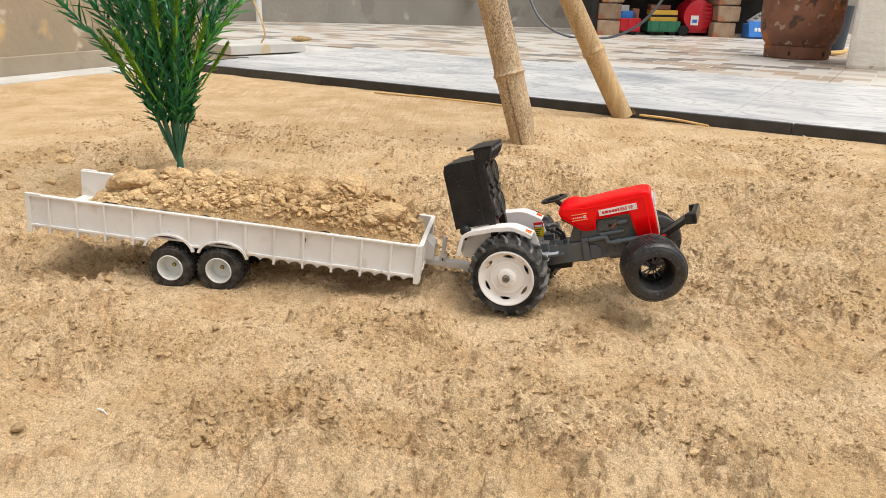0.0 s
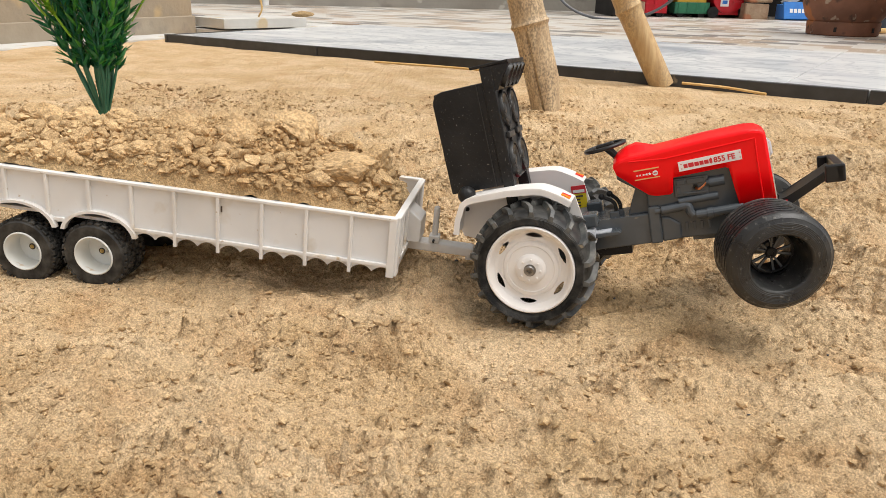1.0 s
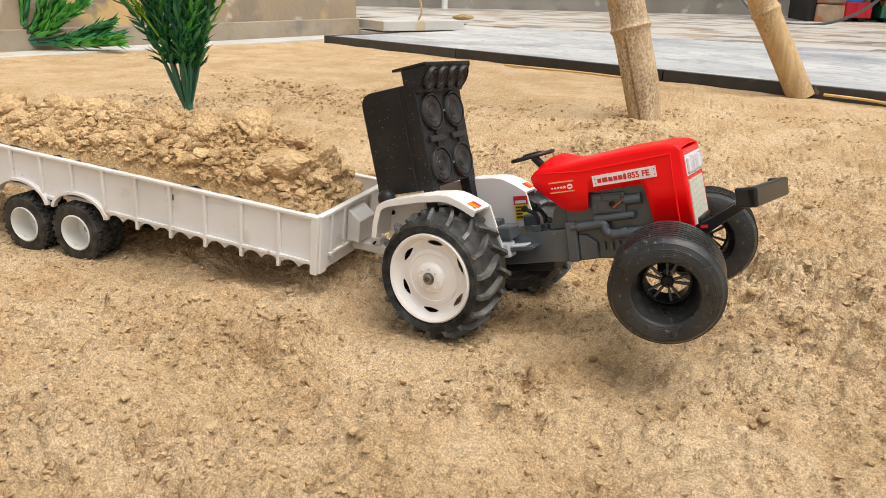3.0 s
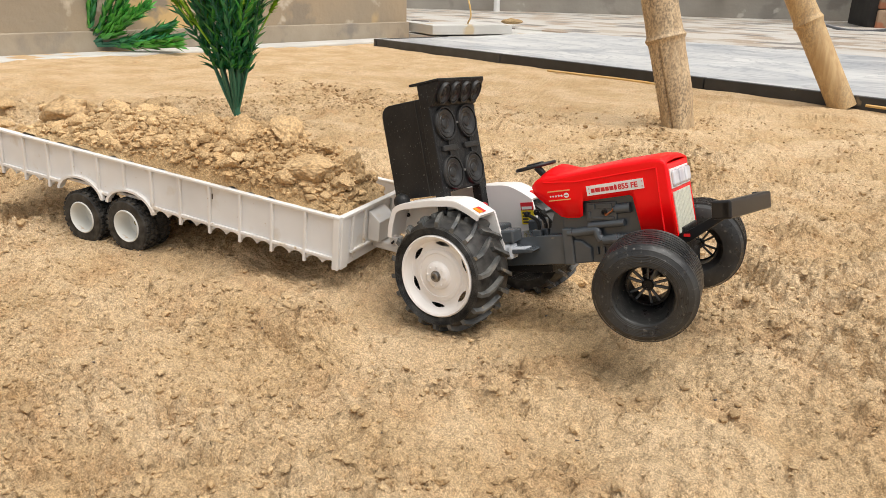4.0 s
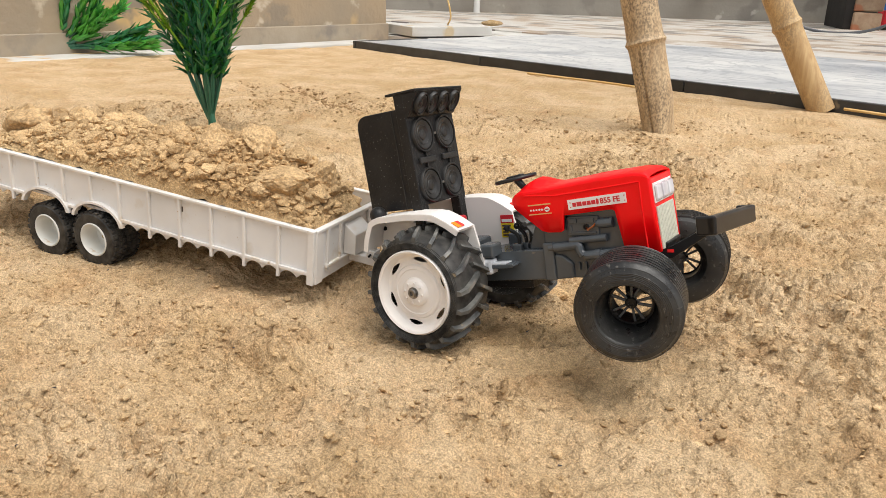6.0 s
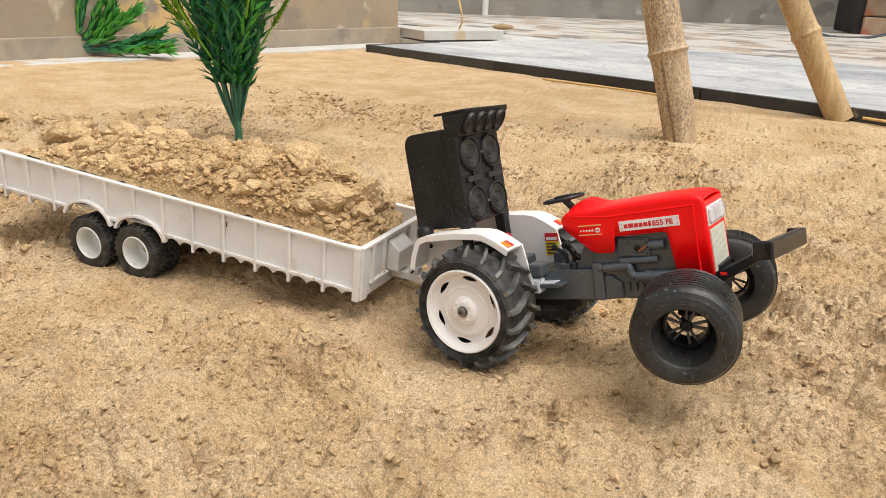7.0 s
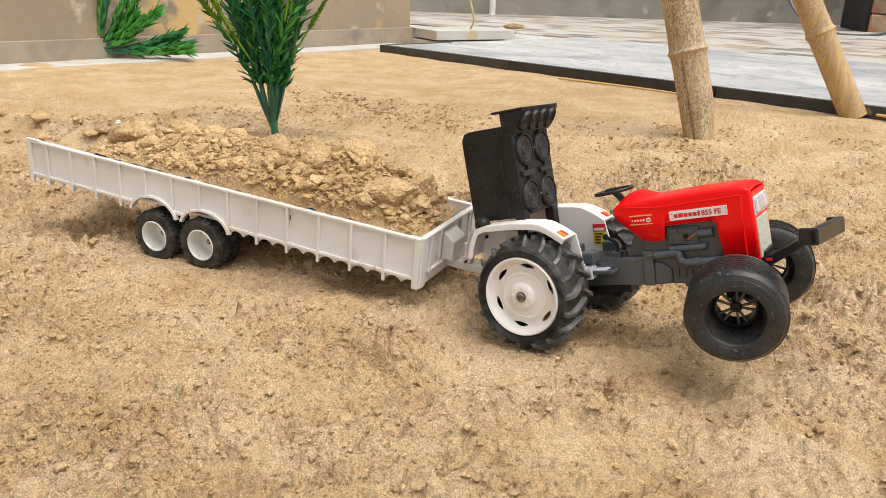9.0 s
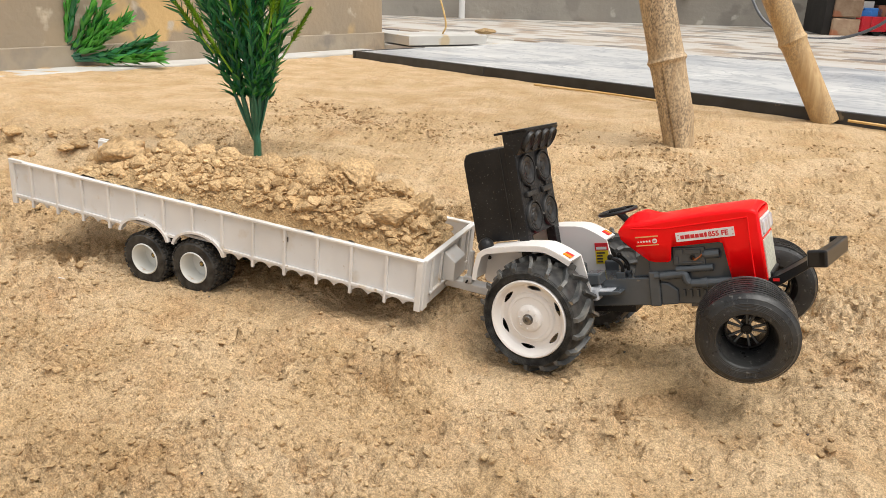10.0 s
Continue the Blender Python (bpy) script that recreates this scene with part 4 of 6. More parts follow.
# clods on the ground: one dark lump, the heap beside the trailer's tail, odd lumps behind
GROUND_CLODS = [(3, -0.600, 1.222, 0.030), (5, -0.168, 0.800, 0.011), (2, -0.30, 0.705, 0.009), (1, 0.330, 0.672, 0.009), (4, 0.147, 0.800, 0.020), (0, 0.50, 0.98, 0.010), (6, 0.545, 1.161, 0.009), (7, -0.52, 1.33, 0.010)]
for i in range(60):
    u, v = rnd.gauss(0, 1), rnd.gauss(0, 1)
    GROUND_CLODS.append((rnd.randrange(9), -0.72 + 0.11 * u, 1.10 + 0.055 * v, rnd.uniform(0.008, 0.024)))
for i in range(45):
    GROUND_CLODS.append((rnd.randrange(9), rnd.uniform(-0.5, 0.75), rnd.uniform(0.86, 1.42), rnd.uniform(0.004, 0.009)))
for k, x, y, s in GROUND_CLODS:
    clod(k, (x, y, float(ground_h(np.array(x), np.array(y))) + s * 0.12), (s * 1.2, s, s * 0.8), rnd.uniform(0, 360), (0, 0), "clods on the ground", "crumbly clod of dry earth lying on the sand")


# ---- toy tractor, standing on its rear wheels with the front raised ----
TRACTOR = pose(0.0915, 0.7290, 0.0357, 0, 0, -12.8) @ pose(0, 0, 0, 0, -12.3, 0) @ pose(0, 0, 0, -3.6)
tractor = thing("toy_tractor", "red and white toy tractor rearing up, hitched to a trailer", "toy tractor", at=TRACTOR)
HW = 0.0185


def hood_mesh():
    """Bonnet sheet: side panels with the engine cut-out and a rounded top, drawn along x."""
    lows = ([0.0550, 0.0565, 0.0740, 0.0780, 0.0858, 0.0874, 0.0884, 0.1168, 0.1184, 0.1215, 0.1390],
            [0.0440, 0.0394, 0.0256, 0.0246, 0.0246, 0.0256, 0.0342, 0.0366, 0.0356, 0.0142, 0.0130])
    tops = ([0.0550, 0.0575, 0.0630, 0.0690, 0.0745, 0.0798, 0.0865, 0.1088, 0.1300, 0.1360, 0.1390],
            [0.0480, 0.0512, 0.0540, 0.0556, 0.0540, 0.0522, 0.0528, 0.0556, 0.0572, 0.0566, 0.0546])
    xs = sorted(set([round(v, 5) for v in np.linspace(0.055, 0.139, 50)] + lows[0]))
    own = bmesh.new()
    rows = []
    for x in xs:
        zl, zt = np.interp(x, *lows), np.interp(x, *tops)
        w = HW * np.interp(x, [0.055, 0.059, 0.067, 0.08], [0.88, 0.95, 0.99, 1.0]) * np.interp(x, [0.134, 0.139], [1, 0.97])
        ze = np.interp(x, [0.055, 0.0575, 0.063, 0.075, 0.0865, 0.1088, 0.130, 0.136, 0.139], [0.0462, 0.0486, 0.0502, 0.0510, 0.0522, 0.0549, 0.0566, 0.0560, 0.0542])
        r = 0.0026 if x > 0.08 else 0.0030
        prof = [(-w, zl), (-w, zl + (ze - r - zl) * 0.5), (-w, ze - r)]
        prof += [(-w + r * (1 - math.cos(a)), ze - r + (r - 0.0006) * math.sin(a)) for a in (0.55, 1.05, 1.5)]
        prof += [(-w * 0.62, ze), (-w * 0.30, max(ze + 0.0002, zt - 0.0008)), (0, max(ze + 0.0004, zt))]
        prof = prof + [(-y, z) for y, z in prof[-2::-1]]
        lean = np.interp(x, [0.110, 0.139], [0, 1])
        rows.append([own.verts.new((x + lean * (0.0560 - z) * 0.085, y, z)) for y, z in prof])
    for p, q in zip(rows, rows[1:]):
        for k in range(len(p) - 1):
            own.faces.new((p[k], q[k], q[k + 1], p[k + 1]))
    own.faces.new(rows[0])
    return own


hood = part("bonnet", hood_mesh(), RED, tractor, "glossy red plastic bonnet", smooth=True)
hood.data.set_sharp_from_angle(angle=radians(16))
sol = hood.modifiers.new("thickness", "SOLIDIFY")
sol.thickness, sol.offset = 0.0014, -1
FRONT = Matrix.Translation((0.1393, -0.0008, 0.0560)) @ pose(0, 0, 0, 0, -4.6, 0)   # the leaning front: z runs down from its top edge
part("front_panel", box(-0.0030, -0.0002, -HW + 0.0016, HW - 0.0008, -0.0440, -0.0036, 0.0006), RED, hood, at=FRONT)
part("lamp_panel", box(-0.0002, 0.0005, -0.0156, 0.0156, -0.0176, -0.0068, 0.0002), PAPER, hood, at=FRONT)
for yy in (-0.0105, 0.0, 0.0105):
    part("headlight", box(0.0, 0.0022, yy - 0.0044, yy + 0.0044, -0.0166, -0.0078, 0.0014), LENS, hood, "clear grey headlight lens", at=FRONT)
grille = part("grille", box(-0.0002, 0.0006, -0.0148, 0.0140, -0.0428, -0.0196, 0.0002), GRILLE, hood, "pale cream grille", at=FRONT)
for i in range(12):
    yy = -0.0137 + 0.0266 * i / 11
    part("grille_bar", box(0.0005, 0.0007, yy - 0.0008, yy + 0.0008, -0.0420, -0.0202), GRILLE, grille)
part("crease", tube([(0.064, -HW + 0.0003, 0.0464), (0.085, -HW - 0.0001, 0.0458), (0.1335, -HW - 0.0001, 0.0508)], 0.0005, 6), RED, hood)
part("edge_bead", tube([(0.1335, -HW, 0.0508), (0.1340, -HW, 0.038), (0.1358, -HW, 0.0140)], 0.0005, 6), RED, hood)


def text_mesh(words, size, mat, parent, m, label=""):
    data = bpy.data.curves.new("lettering", "FONT")
    data.body, data.size, data.extrude, data.offset = words, size, 0.00004, 0.00014
    tmp = new("lettering_tmp", data)
    dg = bpy.context.evaluated_depsgraph_get()
    me = bpy.data.meshes.new_from_object(tmp.evaluated_get(dg))
    bpy.data.objects.remove(tmp)
    me.materials.clear()
    return link("lettering", me, mat, parent, label, m)


# name strip: blocks for the maker's word, then the readable model
STRIP_AT = pose(0.0921, -HW - 0.0004, 0.0372, 90, 0, 0) @ pose(0, 0, 0, 0, 0, 4.8)
plate = part("name_strip", box(0, 0.0343, 0, 0.0057, -0.0003, 0.0002, 0.00008), PAPER, hood, "white sticker with red lettering", at=STRIP_AT)
for i, (w, notch) in enumerate(((0.0022, 0), (0.0030, 1), (0.0024, 0), (0.0022, 0), (0.0024, 0), (0.0016, 1))):
    x0 = 0.0028 + sum((0.0022, 0.0030, 0.0024, 0.0022, 0.0024, 0.0016)[:i]) + 0.0004 * i
    bm = box(x0, x0 + w, 0.0015, 0.0038 + 0.0002 * notch, 0.0002, 0.00030)
    part("letter_block", bm, INK_RED, plate)
for cx, cy in ((0.0016, 0.0040), (0.0016, 0.0014), (0.0178, 0.0042), (0.0178, 0.0014), (0.0334, 0.0042), (0.0334, 0.0014)):
    part("dot", box(cx - 0.0003, cx + 0.0003, cy - 0.0003, cy + 0.0003, 0.0002, 0.00030), INK_RED, plate)
text_mesh("855 FE", 0.0042, INK_RED, plate, pose(0.0193, 0.0014, 0.00028))
# five-star badge
BADGE_AT = pose(0.0669, -HW - 0.0003, 0.0350, 90, 0, 0) @ pose(0, 0, 0, 0, 0, 2.8) @ Matrix.Diagonal((0.95, 0.9, 1, 1))
badge = part("badge", box(0, 0.0150, 0.0060, 0.0067, -0.0003, 0.0002), GOLD, hood, "gold striped badge with five white stars", at=BADGE_AT)
part("stripe", box(0, 0.0150, 0.0, 0.0006, -0.0003, 0.0002), GOLD, badge)
for i in range(5):
    own = bmesh.new()
    cx, r = 0.0017 + 0.0019 * i, 0.00082 + 0.00008 * i
    own.faces.new([own.verts.new((cx + math.sin(k * math.pi / 5) * r * (1, 0.42)[k % 2], 0.0031 + math.cos(k * math.pi / 5) * r * (1, 0.42)[k % 2], 0.0003)) for k in range(10)][::-1])
    part("star", own, PAPER, badge)
part("disc", lathe([(0, 0), (0.0016, 0), (0.0016, 0.0005), (0, 0.0005)], 20), PAPER, badge, at=pose(0.0126, 0.0031, 0, 90))
part("disc_bar", box(0.0115, 0.0137, 0.0027, 0.0035, 0.0002, 0.0006), INK_RED, badge)

# engine, gearbox and chassis
bm = box(0.0720, 0.1300, -0.0140, 0.0140, -0.0035, 0.0400, 0.0012)
engine = part("engine", bm, GREY, tractor, "dark grey moulded engine block")
part("side_plate", box(0.0880, 0.1075, -0.0152, -0.0138, 0.0215, 0.0330, 0.0006), GREY, engine)
for x0, x1, z0, z1 in ((0.0895, 0.0945, 0.0290, 0.0318), (0.0955, 0.1050, 0.0290, 0.0318), (0.0895, 0.0915, 0.0232, 0.0276), (0.0930, 0.1060, 0.0228, 0.0242)):
    part("moulding", box(x0, x1, -0.0160, -0.0150, z0, z1, 0.0003), GREY, engine)
part("port", lathe([(0, 0), (0.0016, 0), (0.0016, 0.0012), (0.0011, 0.0012), (0.0010, 0.0004), (0, 0.0004)], 16), BLACK, engine, at=pose(0.1000, -0.0151, 0.0268, 180))
wire = [(0.1002, -0.0155, 0.0262)] + [(0.1002 + 0.0012 * k, -0.0166 - 0.0006 * math.sin(k), 0.0254 + 0.0004 * k * k * 0.35) for k in range(1, 6)]
bm = tube(curve_points(wire, 4), 0.0005, 6)
tube(curve_points([(x, y - 0.0004, z - 0.0004 + 0.0003 * (i % 2)) for i, (x, y, z) in enumerate(wire)], 4), 0.0004, 6, bm)
tube(curve_points([(x + 0.0003, y + 0.0003, z + 0.0005) for x, y, z in wire], 4), 0.0003, 6, bm)
part("wire", bm, COPPER, engine, "twisted end of bare copper wire")
part("oil_filter", tube([(0.1060, -0.0150, 0.0285), (0.1075, -0.0150, 0.0285), (0.1076, -0.0150, 0.0285), (0.1160, -0.0150, 0.0290)], [0.0018, 0.0018, 0.0030, 0.0030], 16), GREY, engine)
part("pipe", tube([(0.0760, -0.0165, 0.0150), (0.0790, -0.0165, 0.0150), (0.0800, -0.0165, 0.0151), (0.0935, -0.0165, 0.0165)], [0.0016, 0.0016, 0.0026, 0.0026], 14), GREY, engine)
part("pipe", tube([(0.0900, -0.0160, 0.0190), (0.1120, -0.0160, 0.0205)], 0.0021, 14), GREY, engine)
part("pipe", tube([(0.0990, -0.0170, 0.0105), (0.1050, -0.0170, 0.0108), (0.1052, -0.0170, 0.0108), (0.1085, -0.0170, 0.0111), (0.1087, -0.0170, 0.0111), (0.1250, -0.0170, 0.0124)],
                 [0.0028, 0.0028, 0.0034, 0.0034, 0.0028, 0.0028], 14), GREY, engine)
part("elbow", tube(curve_points([(0.0930, -0.0165, 0.0165), (0.0950, -0.0168, 0.0160), (0.0958, -0.0170, 0.0130), (0.0975, -0.0170, 0.0106)], 5), 0.0026, 12), GREY, engine)
part("flange", box(0.0720, 0.0790, -0.0170, 0.0170, -0.0045, 0.0180, 0.0010), GREY, engine)
part("bell_housing", prism([(0.0790, -0.0040), (0.0900, -0.0030), (0.0900, 0.0060), (0.0840, 0.0105), (0.0790, 0.0110)], -0.0162, 0.0162, 0.0010), GREY, engine)
for i in range(4):
    part("fin", box(0.0925 + 0.0042 * i, 0.0942 + 0.0042 * i, -0.0155, -0.0138, 0.0015, 0.0062, 0.0003), GREY, engine)
part("sump", box(0.0960, 0.1220, -0.0110, 0.0110, -0.0060, -0.0030, 0.0006), GREY, engine)
gearbox = part("gearbox", prism([(0.0180, -0.0065), (0.0730, -0.0045), (0.0730, 0.0140), (0.0520, 0.0130), (0.0340, 0.0122), (0.0180, 0.0100)], -0.0150, 0.0150, 0.0010), GREY, tractor, "dark grey gearbox housing")
part("brace", tube([(0.0345, -0.0154, 0.0010), (0.0440, -0.0158, 0.0070), (0.0350, -0.0158, 0.0105)], 0.0009, 8), GREY, gearbox)
part("top_cover", prism([(0.060, 0.0130), (0.0745, 0.0135), (0.0745, 0.0300), (0.0665, 0.0300), (0.0640, 0.0240)], -0.0100, 0.0100, 0.0008), GREY, gearbox)
part("dash", prism([(0.0560, 0.0360), (0.0720, 0.0250), (0.0740, 0.0420), (0.0560, 0.0450)], -0.0125, 0.0125, 0.0008), GREY, gearbox)
part("rear_axle_housing", tube([(0, -0.036, 0), (0, 0.036, 0)], 0.0075, 18), GREY, gearbox)
part("axle_block", box(-0.0180, 0.0200, -0.0150, 0.0150, -0.0100, 0.0180, 0.0014), GREY, gearbox)
part("battery_tray", box(0.0200, 0.0600, -0.0100, 0.0100, -0.0110, -0.0060, 0.0006), BLACK, gearbox)
part("wire_clip", box(0.0255, 0.0275, -0.0160, -0.0120, -0.0095, -0.0070, 0.0003), BLUE, gearbox)
for sgn in (-1, 1):
    fp = part("footplate", prism([(0.0250, 0.0030), (0.0540, 0.0045), (0.0560, 0.0060), (0.0540, 0.0072), (0.0250, 0.0058)], min(sgn * 0.0148, sgn * 0.0240), max(sgn * 0.0148, sgn * 0.0240), 0.0006), GREY, tractor, "dark grey footplate")
    if sgn < 0:
        part("smear", box(0.0330, 0.0500, -0.0238, -0.0152, 0.0064, 0.0074, 0.0003), SMEAR, fp, "whitish smear on the footplate")
    part("step_block", box(0.0330, 0.0430, min(sgn * 0.0130, sgn * 0.0250), max(sgn * 0.0130, sgn * 0.0250), 0.0110, 0.0190, 0.0012), GREY, fp)
for xx, yy, tipx in ((0.0520, -0.0090, 0.0455), (0.0545, -0.0045, 0.0500)):
    pts = curve_points([(xx, yy, 0.0120), (xx + 0.0012, yy, 0.0180), (xx - 0.0002, yy, 0.0225), (tipx, yy, 0.0262 + 0.1 * (tipx - 0.0455))], 6)
    lever = part("gear_lever", tube(pts, 0.0012, 10), BLACK, tractor, "black gear lever with a ball knob")
    bm = bmesh.new()
    bmesh.ops.create_uvsphere(bm, u_segments=14, v_segments=10, radius=0.0020, matrix=Matrix.Translation(pts[-1]))
    part("knob", bm, BLACK, lever, smooth=True)
    part("lever_base", box(xx - 0.003, xx + 0.003, yy - 0.0020, yy + 0.0020, 0.0120, 0.0165, 0.0008), GREY, lever)

# steering wheel
STEER = pose(0.0505, 0, 0.0552, 0, -8.5, 0)
bm = bmesh.new()
ring = [[bm.verts.new(((0.0120 + 0.0012 * math.cos(b)) * math.cos(a), (0.0120 + 0.0012 * math.cos(b)) * math.sin(a), 0.0012 * math.sin(b)))
         for b in [2 * math.pi * j / 10 for j in range(10)]] for a in [2 * math.pi * i / 40 for i in range(40)]]
for i in range(40):
    for j in range(10):
        bm.faces.new((ring[i][j], ring[(i + 1) % 40][j], ring[(i + 1) % 40][(j + 1) % 10], ring[i][(j + 1) % 10]))
wheel_s = part("steering_wheel", bm, SATIN, tractor, "black steering wheel", smooth=True, at=STEER)
part("spoke", box(-0.0116, 0.0116, -0.0018, 0.0018, -0.0010, 0.0006, 0.0004), BLACK, wheel_s)
part("spoke", box(-0.0015, 0.0015, 0.0, 0.0116, -0.0010, 0.0006, 0.0004), BLACK, wheel_s)
part("hub_cap", box(-0.0055, 0.0055, -0.0030, 0.0030, -0.0006, 0.0022, 0.0012), BLACK, wheel_s)
part("column", tube([(0.0006, 0, -0.0008), (0.0040, 0, -0.0060), (0.0085, 0, -0.0125)], [0.0024, 0.0022, 0.0030], 12), BLACK, wheel_s)

# mudguards
LINE = [(-0.0415, 0.0205), (-0.0390, 0.0290), (-0.0345, 0.0380), (-0.0310, 0.0402), (-0.0270, 0.0413), (-0.0050, 0.0426), (0.0100, 0.0420), (0.0150, 0.0412), (0.0190, 0.0395), (0.0250, 0.0362), (0.0318, 0.0316)]


def sheet_along(line, y0, y1, thick):
    own = bmesh.new()
    rows = []
    for i, (x, z) in enumerate(line):
        a, b = Vector(line[max(i - 1, 0)]), Vector(line[min(i + 1, len(line) - 1)])
        d = (b - a).normalized()
        nx, nz = d.y, -d.x
        rows.append([own.verts.new(v) for v in ((x, y0, z), (x, y1, z), (x + nx * thick, y1, z + nz * thick), (x + nx * thick, y0, z + nz * thick))])
    for p, q in zip(rows, rows[1:]):
        for k in range(4):
            own.faces.new((p[k], p[(k + 1) % 4], q[(k + 1) % 4], q[k]))
    own.faces.new(rows[0])
    own.faces.new(rows[-1][::-1])
    return own


for sgn in (-1, 1):
    ys = sorted((sgn * 0.0430, sgn * 0.0256))
    mud = part("mudguard", sheet_along(LINE, ys[0], ys[1], 0.0017), WHITE, tractor, "white plastic mudguard", smooth=True)
    ys = sorted((sgn * 0.0256, sgn * 0.0240))
    part("inner_wall", prism(LINE + [(0.0362, 0.0105), (0.0368, 0.0035), (-0.0100, 0.0035), (-0.0400, 0.0150)], ys[0], ys[1]), WHITE, mud)
    ys = sorted((sgn * 0.0432, sgn * 0.0418))
    part("lip", sheet_along([(x, z - 0.0004) for x, z in LINE], ys[0], ys[1], 0.0034), WHITE, mud, smooth=True)
    part("foot_bracket", box(0.0310, 0.0410, min(sgn * 0.0250, sgn * 0.0160), max(sgn * 0.0250, sgn * 0.0160), 0.0005, 0.0100, 0.0018), SMEAR if sgn < 0 else WHITE, mud, "whitish smeared foot of the mudguard" if sgn < 0 else "")
    slope = pose(0.0282, sgn * 0.0366, 0.0342, 0, math.degrees(math.atan2(0.0040, 0.0070)), 0)
    part("reflector", box(-0.0028, 0.0028, min(0, sgn * 0.0036), max(0, sgn * 0.0036), 0.0001, 0.0006), ORANGE, mud, "orange and red reflector sticker", at=slope)
    part("reflector", box(-0.0028, 0.0028, min(0, -sgn * 0.0034), max(0, -sgn * 0.0034), 0.0001, 0.0006), PINK, mud, at=slope)
    for xx, zz, r, mt in ((-0.0040, 0.0365, 0.0015, BLACK), (-0.0130, 0.0358, 0.0021, WHITE), (0.0050, 0.0366, 0.0021, WHITE), (-0.0350, 0.0315, 0.0014, BLACK)):
        part("stud", lathe([(0, -0.0006), (r, -0.0006), (r, 0.0002), (0, 0.0002)], 14), mt, mud, at=pose(xx, sgn * 0.0260, zz, 0, 0, 0 if sgn < 0 else 180))
    if sgn < 0:
        knob = bmesh.new()
        bmesh.ops.create_uvsphere(knob, u_segments=20, v_segments=14, radius=0.0055, matrix=Matrix.Translation((-0.0310, -0.0360, 0.0418)))
        tube([(-0.0310, -0.0360, 0.0375), (-0.0310, -0.0360, 0.0420)], 0.0016, 10, knob)
        part("ball_knob", knob, BLACK, mud, "round black ball knob", smooth=True)
    else:
        sticker = part("warning_sticker", box(0.0232, 0.0326, 0.0234, 0.0239, 0.0145, 0.0240), YELLOW, mud, "red and yellow warning sticker with unreadable print")
        part("red_band", box(0.0232, 0.0326, 0.0233, 0.0239, 0.0241, 0.0294), INK_RED, sticker)
        part("white_field", box(0.0241, 0.0317, 0.0231, 0.0236, 0.0248, 0.0267), PAPER, sticker)
        for k in range(4):
            part("print_bar", box(0.0242, 0.0284 + 0.002 * (k == 3), 0.0231, 0.0236, 0.0155 + 0.0021 * k, 0.0166 + 0.0021 * k), INK_DARK, sticker)

# seat behind the loudspeaker
part("seat", box(-0.0120, 0.0060, -0.0110, 0.0110, 0.0270, 0.0330, 0.0020), TOYRED, tractor, "small red seat")
part("seat_post", box(-0.0070, 0.0010, -0.0060, 0.0060, 0.0170, 0.0280, 0.0010), GREY, tractor)

# loudspeaker cabinet on its two legs
SY = 0.0265
SPK = pose(-0.0046, -0.0010, 0.1150, 0, -3.0, 0) @ pose(0, 0, -0.1172)
cab = [(-0.0420, 0.0460), (-0.0090, 0.0460), (-0.0090, 0.1085), (-0.0350, 0.1085), (-0.0378, 0.1078), (-0.0400, 0.1062), (-0.0414, 0.1040), (-0.0420, 0.1010)]
speaker = part("loudspeaker", prism(cab, -SY + 0.0006, SY - 0.0006, 0.0006), BLACK, tractor, "black plastic loudspeaker cabinet with four woofers and four horns", at=SPK)
part("baffle", box(-0.0092, -0.0020, -SY, SY, 0.0470, 0.1170, 0.0005), BLACK, speaker)
for yy in (-SY, SY - 0.0085):
    part("leg", box(-0.0090, -0.0022, yy, yy + 0.0085, 0.0250, 0.0475, 0.0005), BLACK, speaker)
part("top_plate", box(-0.0150, 0.0085, -SY - 0.0004, SY + 0.0004, 0.1170, 0.1186, 0.0004), BLACK, speaker)
part("top_rim", tube([(-0.0398, -SY + 0.003, 0.1064), (-0.0398, SY - 0.003, 0.1064)], 0.0012, 8), BLACK, speaker)
part("visor", prism([(-0.0022, 0.1022), (-0.0006, 0.1022), (0.0090, 0.1169), (-0.0022, 0.1169)], -SY, SY, 0.0003), BLACK, speaker)
part("seam", box(-0.0136, -0.0130, -SY + 0.0002, SY - 0.0002, 0.0464, 0.1080), CONE, speaker)


def driver(r):
    """A round driver facing +x: surround, cone and cap."""
    bm = lathe([(r, 0.0010), (r, -0.0014), (r * 0.96, -0.0020), (r * 0.90, -0.0019), (r * 0.875, -0.0004), (r * 0.84, -0.0003), (r * 0.82, -0.0014), (r * 0.78, -0.0016), (r * 0.56, -0.0008),
                (r * 0.53, -0.0011), (r * 0.50, -0.0008), (r * 0.30, -0.0004), (r * 0.27, -0.0009), (r * 0.12, -0.0013), (0, -0.0014)], 40)
    bmesh.ops.transform(bm, matrix=Matrix.Rotation(radians(90), 4, "Z"), verts=bm.verts)
    return bm


